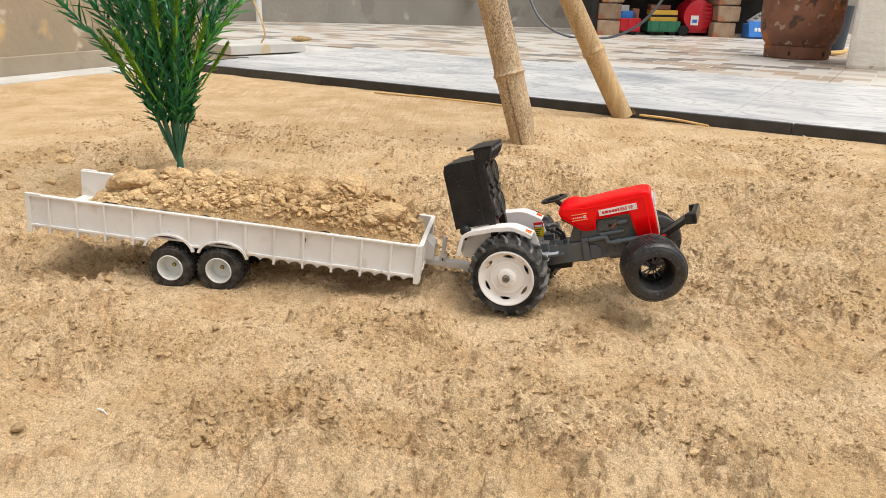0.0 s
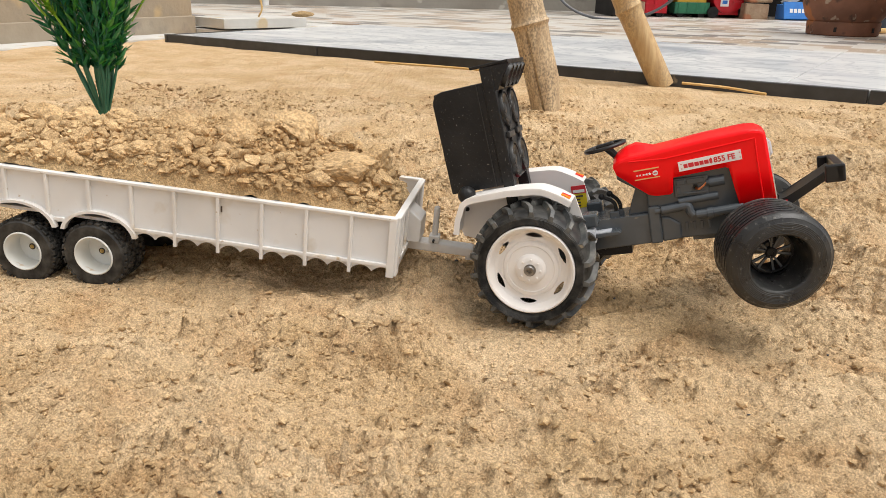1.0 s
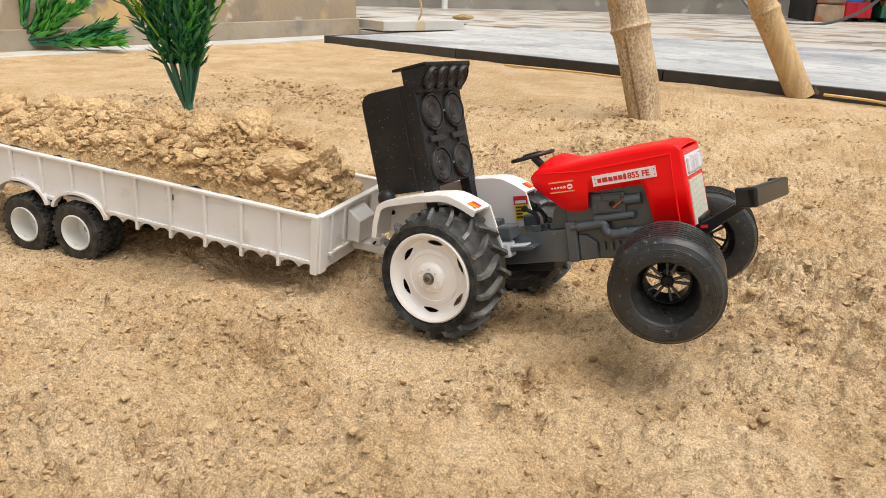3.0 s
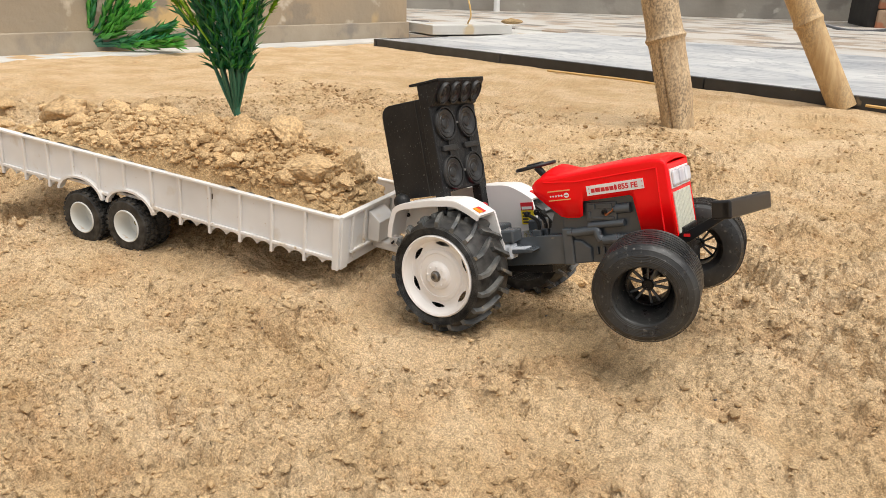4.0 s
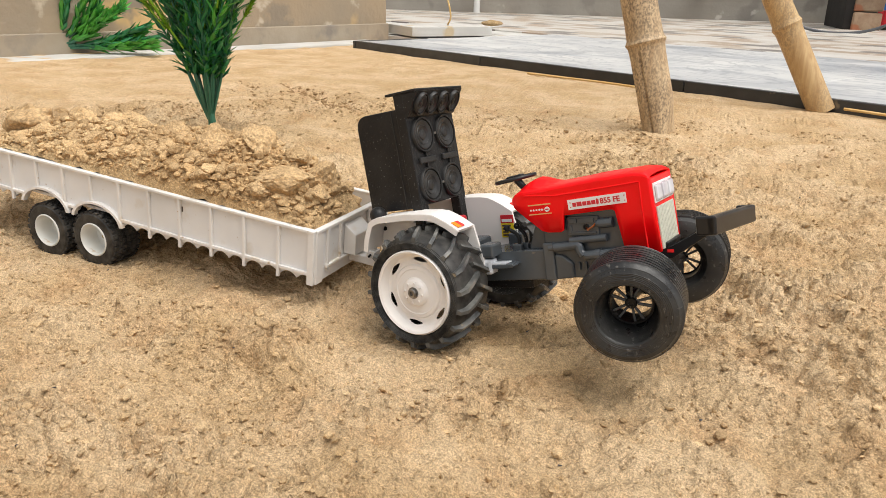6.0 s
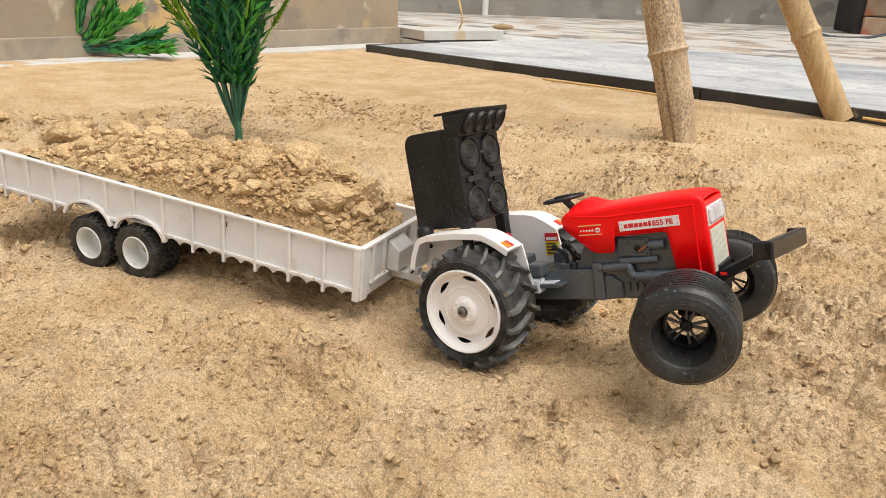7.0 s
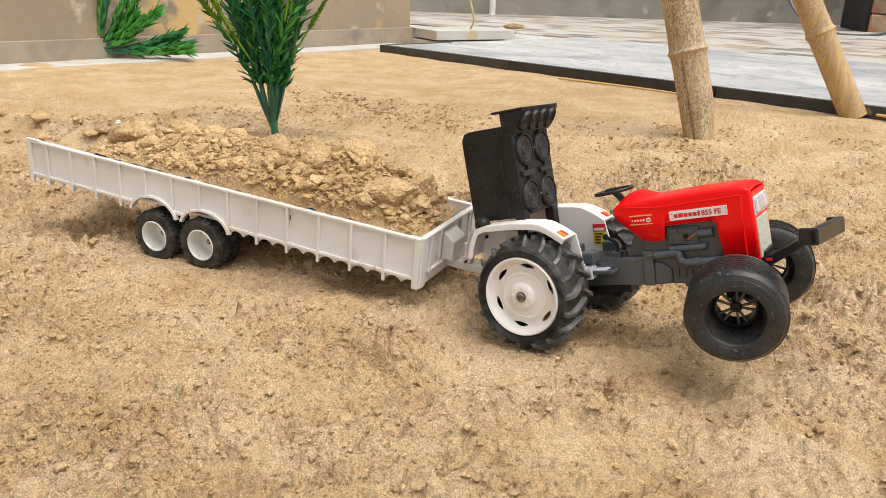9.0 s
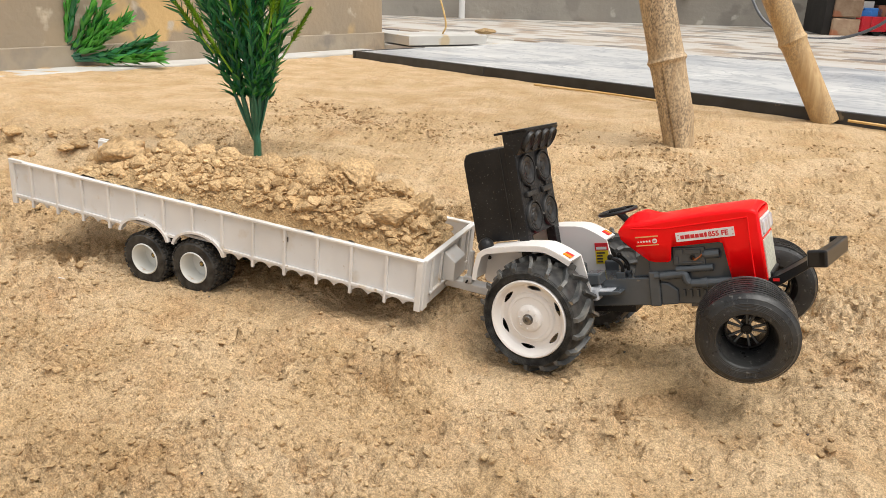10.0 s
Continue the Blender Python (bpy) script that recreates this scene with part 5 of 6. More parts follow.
for yy in (-0.0128, 0.0128):
    for zz in (0.0908, 0.0590):
        part("woofer", driver(0.0112), CONE, speaker, "round black woofer", smooth=True, at=pose(-0.0020, yy, zz))
        part("clip", box(-0.0022, -0.0006, yy - 0.0005, yy + 0.0005, zz + (-0.0140 if zz > 0.08 else 0.0110), zz + (-0.0110 if zz > 0.08 else 0.0140)), CONE, speaker)
    part("label_plate", box(-0.0022, 0.0002, yy - 0.0085, yy + 0.0085, 0.0731, 0.0769, 0.0006), CONE, speaker)
for zz in (0.0908, 0.0590):
    part("tie", box(-0.0022, -0.0003, -0.0012, 0.0012, zz - 0.0007, zz + 0.0007, 0.0002), STEEL, speaker)
for k in range(4):
    yy = -0.0183 + 0.0122 * k
    own = driver(0.0060)
    bmesh.ops.transform(own, matrix=Matrix.Diagonal((1, 0.95, 1.22, 1)), verts=own.verts)
    part("horn", own, CONE, speaker, "oval black horn", smooth=True, at=pose(0.0048, yy, 0.1097, 0, 33.0, 0))


# rear wheels
def rear_tyre():
    side = [(0.0246, 0.0005)]
    for k in range(20):
        r = 0.0252 + 0.0048 * k / 19
        side.append((r, float(np.interp(r, [0.0252, 0.0262, 0.0290, 0.0300], [-0.0004, -0.0010, -0.0012, -0.0002])) - (0.00025 if k % 2 else 0.0)))
    bm = lathe(side + [(0.0307, 0.0002), (0.0320, 0.0030), (0.0328, 0.0090), (0.0330, 0.0145), (0.0328, 0.0200), (0.0320, 0.0260), (0.0305, 0.0290), (0.0246, 0.0285)], 72, close=True)
    return bm


def lug_set():
    own = bmesh.new()
    for k in range(18):
        for sd in (0, 1):
            a0 = 2 * math.pi * (k + 0.5 * sd) / 18

            def at(r, y, a):
                yy = y if sd == 0 else 0.0290 - y
                return own.verts.new((r * math.cos(a), yy, r * math.sin(a)))
            st = [(-0.0008, -0.115, 0.0296, 0.0325, 0.050), (0.0030, -0.085, 0.0312, 0.0350, 0.052), (0.0085, -0.005, 0.0322, 0.0357, 0.046), (0.0155, 0.105, 0.0325, 0.0357, 0.040)]
            rows = []
            for y, da, rl, rh, w in st:
                rows.append([at(rl, y, a0 + da - w), at(rh, y, a0 + da - w * 0.62), at(rh, y, a0 + da + w * 0.62), at(rl, y, a0 + da + w)])
            for p, q in zip(rows, rows[1:]):
                for j in range(3):
                    own.faces.new((p[j], q[j], q[j + 1], p[j + 1]))
            own.faces.new(rows[0])
            own.faces.new(rows[-1][::-1])
    return own


def rear_rim():
    seg = 264
    prof = [(0.0246, 0.0280), (0.0246, -0.0006), (0.0238, -0.0014), (0.0226, -0.0008), (0.0216, 0.0016), (0.0206, 0.0034)] + [(0.0205 - 0.0002 * k, 0.0036 + 0.0005 * math.sin(math.pi * (k + 1) / 20)) for k in range(20)] + [(0.0158, 0.0036), (0.0150, 0.0026), (0.0132, 0.0022),
            (0.0128, 0.0026), (0.0085, 0.0022), (0.0080, 0.0008), (0.0068, 0.0), (0.0040, -0.0002), (0.0, -0.0002)]
    bm = lathe(prof, seg)
    gone = []
    for f in bm.faces:
        c = f.calc_center_median()
        r, a = math.hypot(c.x, c.z), math.atan2(c.z, c.x)
        u = (a / (2 * math.pi / 6)) % 1.0 - 0.5
        lens = 1 - ((r - 0.0190) / 0.0014) ** 2
        if lens > 0 and c.y < 0.01 and abs(u) < 0.235 * lens:
            gone.append(f)
    bmesh.ops.delete(bm, geom=gone, context="FACES")
    return bm


rear = new("rear_wheel")
rear.parent = tractor
rear["label"] = "ribbed black tractor tyre on a white slotted rim"
rear.empty_display_size = 0.01
part("tyre", rear_tyre(), RUBBER, rear, smooth=True)
part("tread", lug_set(), WORN, rear, "worn dusty tread lugs")
part("rim", rear_rim(), WHITE, rear, smooth=True)
for k in range(8):
    a = 2 * math.pi * k / 8
    part("nub", box(-0.0005, 0.0005, -0.0007, 0.0002, -0.0005, 0.0005, 0.0002), WHITE, rear, at=pose(0.0058 * math.cos(a), 0, 0.0058 * math.sin(a)))
part("screw", lathe([(0.0027, 0.0), (0.0027, -0.0016), (0.0022, -0.0020), (0.0012, -0.0020), (0.0010, -0.0012), (0, -0.0012)], 18), STEEL, rear, "steel axle screw")
part("washer", lathe([(0.0034, 0.0), (0.0034, -0.0006), (0.0, -0.0006)], 18), STEEL, rear)
rear.matrix_basis = pose(0.0051, -0.0582, -0.0025, 0, 13.3, 0) @ Matrix.Diagonal((1.055, 1.14, 1.055, 1))
copy_thing(rear, pose(0.0120, 0.0690, -0.0028, 0, 30, 180))   # the far wheel sits a little forward on its loose axle


# front wheels
def front_tyre():
    prof = [(0.0128, 0.0190), (0.0146, 0.0150), (0.0158, 0.0070), (0.0163, 0.0026), (0.0165, 0.0012), (0.0169, 0.0003)]
    for k in range(22):   # fine rings moulded into the flat side wall
        r = 0.0174 + 0.0092 * k / 21
        base = float(np.interp(r, [0.0174, 0.0200, 0.0240, 0.0266], [0.0000, -0.0005, -0.0002, 0.0012]))
        prof.append((r, base - (0.00018 if k % 2 else 0.0)))
    prof += [(0.0274, 0.0020), (0.0281, 0.0032)]
    y = 0.0038
    while y < 0.0290:   # ribs round the tread
        prof += [(0.0291, y), (0.0292, y + 0.0018), (0.0270, y + 0.0020), (0.0270, y + 0.0030)]
        y += 0.0032
    prof += [(0.0284, 0.0310), (0.0268, 0.0345), (0.0230, 0.0360), (0.0160, 0.0350), (0.0128, 0.0300)]
    return lathe(prof, 96, close=True)


frontw = new("front_wheel")
frontw.parent = tractor
frontw["label"] = "wide smooth black tyre on a recessed black spoked rim"
frontw.empty_display_size = 0.01
part("tyre", front_tyre(), GLOSS_TYRE, frontw, smooth=True)
part("barrel", lathe([(0.0129, 0.0175), (0.0129, 0.0300), (0.0120, 0.0300), (0.0120, 0.0180), (0.0129, 0.0175)], 40), BLACK, frontw)
alloy = part("rim", lathe([(0.0128, 0.0180), (0.0124, 0.0166), (0.0114, 0.0166), (0.0110, 0.0180)], 44, close=True), BLACK, frontw, "black spoked rim", smooth=True)
for k in range(10):
    a = 2 * math.pi * (k // 2) / 5 + (0.17 if k % 2 else -0.17)
    own = prism([(0.0020, -0.0006), (0.0114, -0.0008), (0.0114, 0.0008), (0.0020, 0.0006)], 0.0172, 0.0188, 0.0003)
    part("spoke", own, GREY, alloy, at=Matrix.Rotation(a + (0.05 if k % 2 else -0.05), 4, "Y"))
for k in range(10):
    a = 2 * math.pi * (k + 0.5) / 10
    part("bolt", box(-0.0004, 0.0004, 0.0162, 0.0170, -0.0004, 0.0004), BLACK, alloy, at=Matrix.Rotation(a, 4, "Y") @ pose(0.0119, 0, 0))
part("hub_cap", lathe([(0.0034, 0.0190), (0.0034, 0.0168), (0.0028, 0.0162), (0.0016, 0.0162), (0.0014, 0.0168), (0, 0.0168)], 20), BLACK, alloy, smooth=True)
STEERED = 11.0
frontw.matrix_basis = pose(0.1345, -0.0472, -0.0078, 7, 0, STEERED) @ pose(0, -0.0170, 0) @ Matrix.Diagonal((0.935, 0.98, 0.935, 1))
copy_thing(frontw, pose(0.1338, 0.0495, -0.0050, 0, 0, STEERED + 180) @ pose(0, -0.0170, 0))
axle = part("front_axle", tube([(0.1338, -0.046, -0.0050), (0.1338, 0.046, -0.0050)], 0.0026, 12), SATIN, tractor, "black front axle")
part("axle_beam", box(0.1250, 0.1400, -0.0300, 0.0300, -0.0080, -0.0020, 0.0010), BLACK, axle)
part("axle_mount", prism([(0.1180, -0.0030), (0.1420, -0.0030), (0.1440, 0.0120), (0.1450, 0.0162), (0.1180, 0.0162)], -0.0120, 0.0120, 0.0008), BLACK, axle)
part("pin", tube([(0.116, -0.004, -0.0100), (0.116, -0.004, -0.0030)], 0.0011, 8), STEEL, axle)

# front bumper on its arm
arm = part("bumper_arm", prism([(0.1380, 0.0050), (0.1480, 0.0085), (0.1720, 0.0236), (0.1720, 0.0290), (0.1480, 0.0140), (0.1380, 0.0125)], -0.0150, 0.0020, 0.0008), SATIN, tractor, "black plastic bumper arm")
bm = box(0.1705, 0.1755, -0.0330, 0.0300, 0.0236, 0.0332, 0.0010)
for v in bm.verts:   # the far end has sagged and bent forward
    f = (v.co.y + 0.033) / 0.063
    v.co += Vector((0.0060 * f, 0, -0.0046 * f))
part("bumper", bm, SATIN, arm)
for yy, dx, dz in ((-0.0330, 0, 0), (0.0270, 0.0060, -0.0046)):
    part("bumper_end", box(0.1655 + dx, 0.1750 + dx, yy, yy + 0.0030, 0.0236 + dz, 0.0332 + dz, 0.0010), SATIN, arm)
part("side_label", box(0.1450, 0.1485, -0.0154, -0.0150, 0.0115, 0.0132), PINK, arm, "small red and white sticker")


# ---- bamboo props ----
def bamboo(name, foot, top, r, nodes_at, seg=84, split=False):
    """A dry pole with swollen joints, a cut foot and, on one, a long split."""
    foot, top = Vector(foot), Vector(top)
    d = top - foot
    ts = sorted(set([i / 60 for i in range(61)] + [n + o for n in nodes_at for o in (-0.012, -0.006, -0.003, 0, 0.003, 0.006, 0.012)]))
    side = d.normalized().orthogonal().normalized()
    up = d.normalized().cross(side)
    cut = math.atan2(Vector((-0.40, -0.92, 0)).dot(up), Vector((-0.40, -0.92, 0)).dot(side))
    left = math.atan2(Vector((-1, 0, 0)).dot(up), Vector((-1, 0, 0)).dot(side))
    chip = math.atan2(Vector((0.95, -0.30, 0)).dot(up), Vector((0.95, -0.30, 0)).dot(side))
    flip = -1 if math.sin(left - cut) > 0 else 1
    own = bmesh.new()
    rows = []
    for t in ts:
        rr = r * (1 - 0.05 * t)
        for n in nodes_at:
            k = abs(t - n)
            rr += r * 0.11 * max(0, 1 - k / 0.006) + r * 0.05 * max(0, 1 - k / 0.02)
        row = []
        for k in range(seg):
            a = 2 * math.pi * k / seg
            wob = 1 + 0.015 * noise.noise(Vector((math.cos(a) * 2, math.sin(a) * 2, t * 9)))
            if split:
                turn = (a - cut + math.pi) % (2 * math.pi) - math.pi
                if t < 0.137:   # split that opens towards the foot, the loose stave sunk a little
                    wob -= 0.20 * math.exp(-(turn / 0.055) ** 2) * (1 - t / 0.2)
                    wob -= 0.05 * (1.0 if -0.9 < turn * flip < 0 else 0.0)
                wob -= 0.45 * max(0.0, 1 - t / 0.05) * max(0.0, math.cos(a - chip)) ** 3
            row.append(own.verts.new(foot + d * t + (side * math.cos(a) + up * math.sin(a)) * rr * wob))
        rows.append(row)
    for p, q in zip(rows, rows[1:]):
        for k in range(seg):
            own.faces.new((p[k], q[k], q[(k + 1) % seg], p[(k + 1) % seg]))
    own.faces.new(rows[-1])
    cup = [own.verts.new(foot + d.normalized() * 0.03 + (v.co - foot) * 0.72 - d * 0) for v in rows[0]]
    rim = [own.verts.new(foot + (v.co - foot) * 0.74) for v in rows[0]]
    for k in range(seg):
        j = (k + 1) % seg
        own.faces.new((rows[0][k], rows[0][j], rim[j], rim[k]))
        own.faces.new((rim[k], rim[j], cup[j], cup[k]))
    own.faces.new(cup)
    ob = part("pole", own, BAMBOO if split else BAMBOO_GOLD, None, smooth=True)
    return ob


pole_a = bamboo("bamboo_pole", (0.171, 1.500, -0.004), (-0.115, 1.560, 1.000), 0.0270, (0.138, 0.42, 0.68), split=True)
pole_a.name = "bamboo_pole"
tagged(pole_a, "dry split bamboo pole leaning with its foot in the sand", "bamboo pole", "bamboo poles")
pole_b = bamboo("bamboo_pole", (0.437, 1.870, -0.002), (-0.224, 1.92, 1.20), 0.0238, (0.128, 0.37, 0.62))
pole_b.name = "bamboo_pole"
tagged(pole_b, "dry bamboo pole leaning with its cut foot beside the dark edging", "bamboo pole", "bamboo poles")

# split straw strips along the edging
for name, pts in (("bamboo_strip", [(-0.20, 2.16, 0.006), (0.0, 2.05, 0.008), (0.155, 1.965, 0.006)]), ("bamboo_strip", [(0.47, 1.845, 0.010), (0.54, 1.80, 0.009), (0.60, 1.735, 0.006)])):
    own = tube(curve_points(pts, 8), 0.0028, 6)
    ob = part(name, own, STRAW)
    tagged(ob, "thin yellow split bamboo strip lying on the sand", "bamboo strip", "bamboo strips")


# ---- artificial plants ----
def leaf_verts(base, d, n, length, width, bend):
    """A narrow pointed leaf folded along its rib."""
    side = d.cross(n).normalized()
    out = []
    for t, w in ((0, 0.25), (0.3, 1.0), (0.65, 0.85), (1.0, 0.03)):
        p = base + d * (length * t) + n * (bend * length * t * t)
        out.append((p - side * width * w * 0.5 + n * width * 0.18 * w, p, p + side * width * w * 0.5 + n * width * 0.18 * w))
    return out


def sprig(line, rad, leaves, length, width, rnd, mats, parent, spread=0.75, start=0.25, taper=0.0):
    """One stem with its narrow leaves; the leaves of a stem are one mesh."""
    pts = curve_points(line, 8)
    n = len(pts)
    st = part("stem", tube(pts, [rad * (1 - 0.6 * i / n) for i in range(n)], 6), STEM, parent)
    own = bmesh.new()
    for k in range(leaves):
        t = start + (1 - start) * (k + rnd.random()) / leaves
        i = min(int(t * (n - 1)), n - 2)
        p = pts[i].lerp(pts[i + 1], t * (n - 1) - i)
        ax = (pts[i + 1] - pts[i]).normalized()
        s = ax.orthogonal().normalized()
        a = k * 2.4 + rnd.uniform(-0.4, 0.4)
        out = (s * math.cos(a) + ax.cross(s) * math.sin(a)).normalized()
        d = (ax * (1.25 - spread) + out * spread).normalized()
        nn = (ax - d * ax.dot(d))
        nn = nn.normalized() if nn.length > 1e-4 else s
        rows = [[own.verts.new(q) for q in tri] for tri in leaf_verts(p, d, nn, length * (1 - taper * (1 - t)) * rnd.uniform(0.6, 1.15), width * rnd.uniform(0.8, 1.2), rnd.uniform(-0.15, 0.35))]
        for r0, r1 in zip(rows, rows[1:]):
            for j in (0, 1):
                own.faces.new((r0[j], r0[j + 1], r1[j + 1], r1[j]))
    part("foliage", own, mats, st)
    return st


plant = thing("artificial_plant", "green plastic plant with narrow leaves stuck upright in the sand", "artificial plant", at=pose(-0.373, 1.109, 0.016))
rnd = random.Random(21)
part("stalk", tube([(0, 0, -0.012), (0.002, 0, 0.02), (0.0, 0, 0.036), (0.0, 0.0, 0.045)], [0.0058, 0.0050, 0.0046, 0.003], 12), STEM, plant)
for g in range(13):   # stems that fork into three leafy sprigs each
    a = g * 2.39996
    reach = math.sqrt((g + 0.5) / 13)
    gx0, gy0 = math.cos(a) * reach * 0.060, math.sin(a) * reach * 0.045
    for k in range(3):
        b = a + (k - 1) * 0.75
        far_out = reach * rnd.uniform(0.75, 1.05)
        ex, ey = math.cos(b) * far_out * 0.165, math.sin(b) * far_out * 0.115
        hgt = rnd.uniform(0.25, 0.42) * (1.1 - 0.33 * reach)
        line = [(gx0 * 0.05, gy0 * 0.05, 0.024), (gx0 * 0.46, gy0 * 0.46, 0.090), (gx0 * 0.4 + ex * 0.38, gy0 * 0.4 + ey * 0.38, 0.05 + hgt * 0.60), (ex, ey, 0.05 + hgt)]
        sprig(line, 0.0017, 62, 0.042, 0.0054, rnd, LEAF if (g + k) % 3 else LEAF_BRIGHT, plant, 0.62, 0.28, 0.75)
rnd = random.Random(4)
for i in range(17):
    a = i * 2.39996 + 0.7
    reach = math.sqrt((i + 0.5) / 17)
    ex, ey = math.cos(a) * reach * 0.105, math.sin(a) * reach * 0.085 - 0.025
    hgt = max(rnd.uniform(0.09, 0.20), 1.35 * math.hypot(ex, ey))
    end = Vector((ex, ey, 0.08 + hgt))
    base = end - Vector((ex * 0.5, ey * 0.5, hgt * 0.55)).normalized() * 0.075
    own = bmesh.new()
    for k in range(90):
        t = k / 90
        p = base.lerp(end, 0.35 + 0.65 * t)
        ax = (end - base).normalized()
        s = ax.orthogonal().normalized()
        out = s * math.cos(k * 2.4) + ax.cross(s) * math.sin(k * 2.4)
        d = (ax * 0.7 + out * 0.7).normalized()
        q = own.verts.new(p + d * 0.0105 * (1 - 0.5 * t))
        w = ax.cross(out) * 0.0019
        own.faces.new((own.verts.new(p - w), own.verts.new(p + w), q))
    tube([base, end], 0.0013, 5, own)
    part("flower_spike", own, TIP, plant, "yellow-green bristly flower spike")

lying = thing("artificial_plant", "bright green plastic plant lying tipped over against the wall", "artificial plant", at=pose(-1.51, 1.975, 0.018, 0, 0, 20.2))
rnd = random.Random(8)
TIPS = [(0.070, 0.175), (0.060, 0.150), (0.165, 0.155), (0.140, 0.130), (0.150, 0.105), (0.215, 0.105), (0.180, 0.080), (0.290, 0.055), (0.300, 0.030), (0.310, 0.010), (0.275, 0.040), (0.250, 0.020), (0.220, 0.030)]
for i, (tx, tz) in enumerate(TIPS):
    for k in range(2):
        off = rnd.uniform(-0.025, 0.03)
        end = Vector((tx * 0.84 + rnd.uniform(-0.012, 0.012), off, tz + rnd.uniform(-0.008, 0.008)))
        line = [(-0.02, 0.0, 0.0), (end.x * 0.45, off * 0.5, end.z * 0.30), (end.x * 0.78, off * 0.8, end.z * 0.72), tuple(end)]
        sprig(line, 0.0028, 30, 0.050, 0.0115, rnd, LEAF_BRIGHT if (i + k) % 4 else LEAF, lying, 0.36, 0.26)
part("stalk", tube([(-0.09, 0.0, -0.008), (-0.02, 0.0, 0.0), (0.06, 0.0, 0.012)], [0.008, 0.010, 0.006], 10), STEM, lying)
own = bmesh.new()
for k in range(7):
    a = 2 * math.pi * k / 7
    tip_v = Vector((0.268, 0.012 * math.cos(a), 0.030 + 0.014 * math.sin(a)))
    own.faces.new([own.verts.new(v) for v in (Vector((0.250, 0, 0.028)), tip_v + Vector((0, 0.004, 0)), tip_v + Vector((0.006, 0, 0.003)), tip_v - Vector((0, 0.004, 0)))])
part("flower", own, PAPER, lying, "small white plastic flower")
# ---- small litter on the sand ----
for x, y, ln, turn, mat_l, lab, cat in ((-0.211, 0.490, 0.013, -35, PAPER, "small pale splinter lying on the sand", "splinter"), (-0.123, 0.400, 0.045, 12, WOODCUT, "thin dry twig lying on the sand", "twig"),
                                    (0.50, 0.62, 0.010, 20, PAPER, "small pale splinter lying on the sand", "splinter"), (-0.287, 0.668, 0.009, 10, PAPER, "small pale splinter lying on the sand", "splinter")):
    z = float(ground_h(np.array(x), np.array(y)))
    own = tube(curve_points([(-ln / 2, 0, 0), (0, ln * 0.06, ln * 0.03), (ln / 2, 0, 0)], 5), [ln * 0.05] * 5 + [ln * 0.07] + [ln * 0.03] * 5, 6)
    ob = part(cat, own, mat_l, at=pose(x, y, z + ln * 0.05, 0, 0, turn))
    tagged(ob, lab, cat)

# ---- things on the pavement ----
# pale stone plank with a loop of twine
plank = part("stone_plank", box(0, 0.345, -0.02, 0.24, 0.001, 0.036, 0.002), STRIP, at=pose(-0.86, 3.02, 0.021, 0, 0, 46.0))
tagged(plank, "pale cement plank lying on the pavement", "plank")
ob = part("twine", tube(curve_points([(-0.78, 3.22, 0.057), (-0.755, 3.18, 0.10), (-0.79, 3.2, 0.2), (-0.86, 3.25, 0.32)], 8), 0.0035, 6), STRAW)
tagged(ob, "thin twine standing up from the plank", "twine")
ob = part("white_pipe", tube([(-1.42, 5.70, 0.0), (-1.42, 5.72, 1.6)], 0.022, 12), PIPE)
tagged(ob, "thin white plastic pipe running up the wall", "pipe")
ob = part("stone_bit", rock(31, 0.5, 5, 2), SOIL, at=pose(-0.66, 3.42, 0.062) @ Matrix.Diagonal((0.10, 0.06, 0.05, 1)))
tagged(ob, "brown lump lying on the plank", "lump")
ob = part("wall_bracket", box(-0.045, 0.045, -0.06, 0.0, 0.20, 0.60, 0.006), CEMENT, at=pose(0.10, 5.85, 0, 0, 0, 3))
tagged(ob, "small cement pier on the grey wall", "pier")

# old rusty gas drum
drum = thing("rusty_drum", "rusty brown metal gas cylinder standing on a foot ring", "gas cylinder", at=pose(1.555, 3.57, 0.022) @ Matrix.Diagonal((0.87, 0.87, 1, 1)))
bm = lathe([(0.150, 0.0), (0.156, 0.004), (0.160, 0.050), (0.158, 0.054), (0.146, 0.050), (0.142, 0.004)], 56, close=True)
part("foot_ring", bm, RUST, drum, smooth=True, at=pose(0, 0, 0, 90, 0, 0))
bm = lathe([(0.0, 0.050), (0.150, 0.052), (0.172, 0.075), (0.190, 0.120), (0.196, 0.180), (0.197, 0.36), (0.192, 0.46), (0.15, 0.55), (0.05, 0.58), (0, 0.58)], 56)
part("body", bm, RUST, drum, smooth=True, at=pose(0, 0, 0, 90, 0, 0))
part("weld_seam", lathe([(0.197, 0.298), (0.200, 0.302), (0.197, 0.306)], 56), RUST, drum, at=pose(0, 0, 0, 90, 0, 0))
for a in (-125, -62, -20):
    part("slot", box(0.1575, 0.162, -0.006, 0.006, 0.016, 0.034, 0.001), DARK, drum, at=pose(0, 0, 0, 0, 0, a))

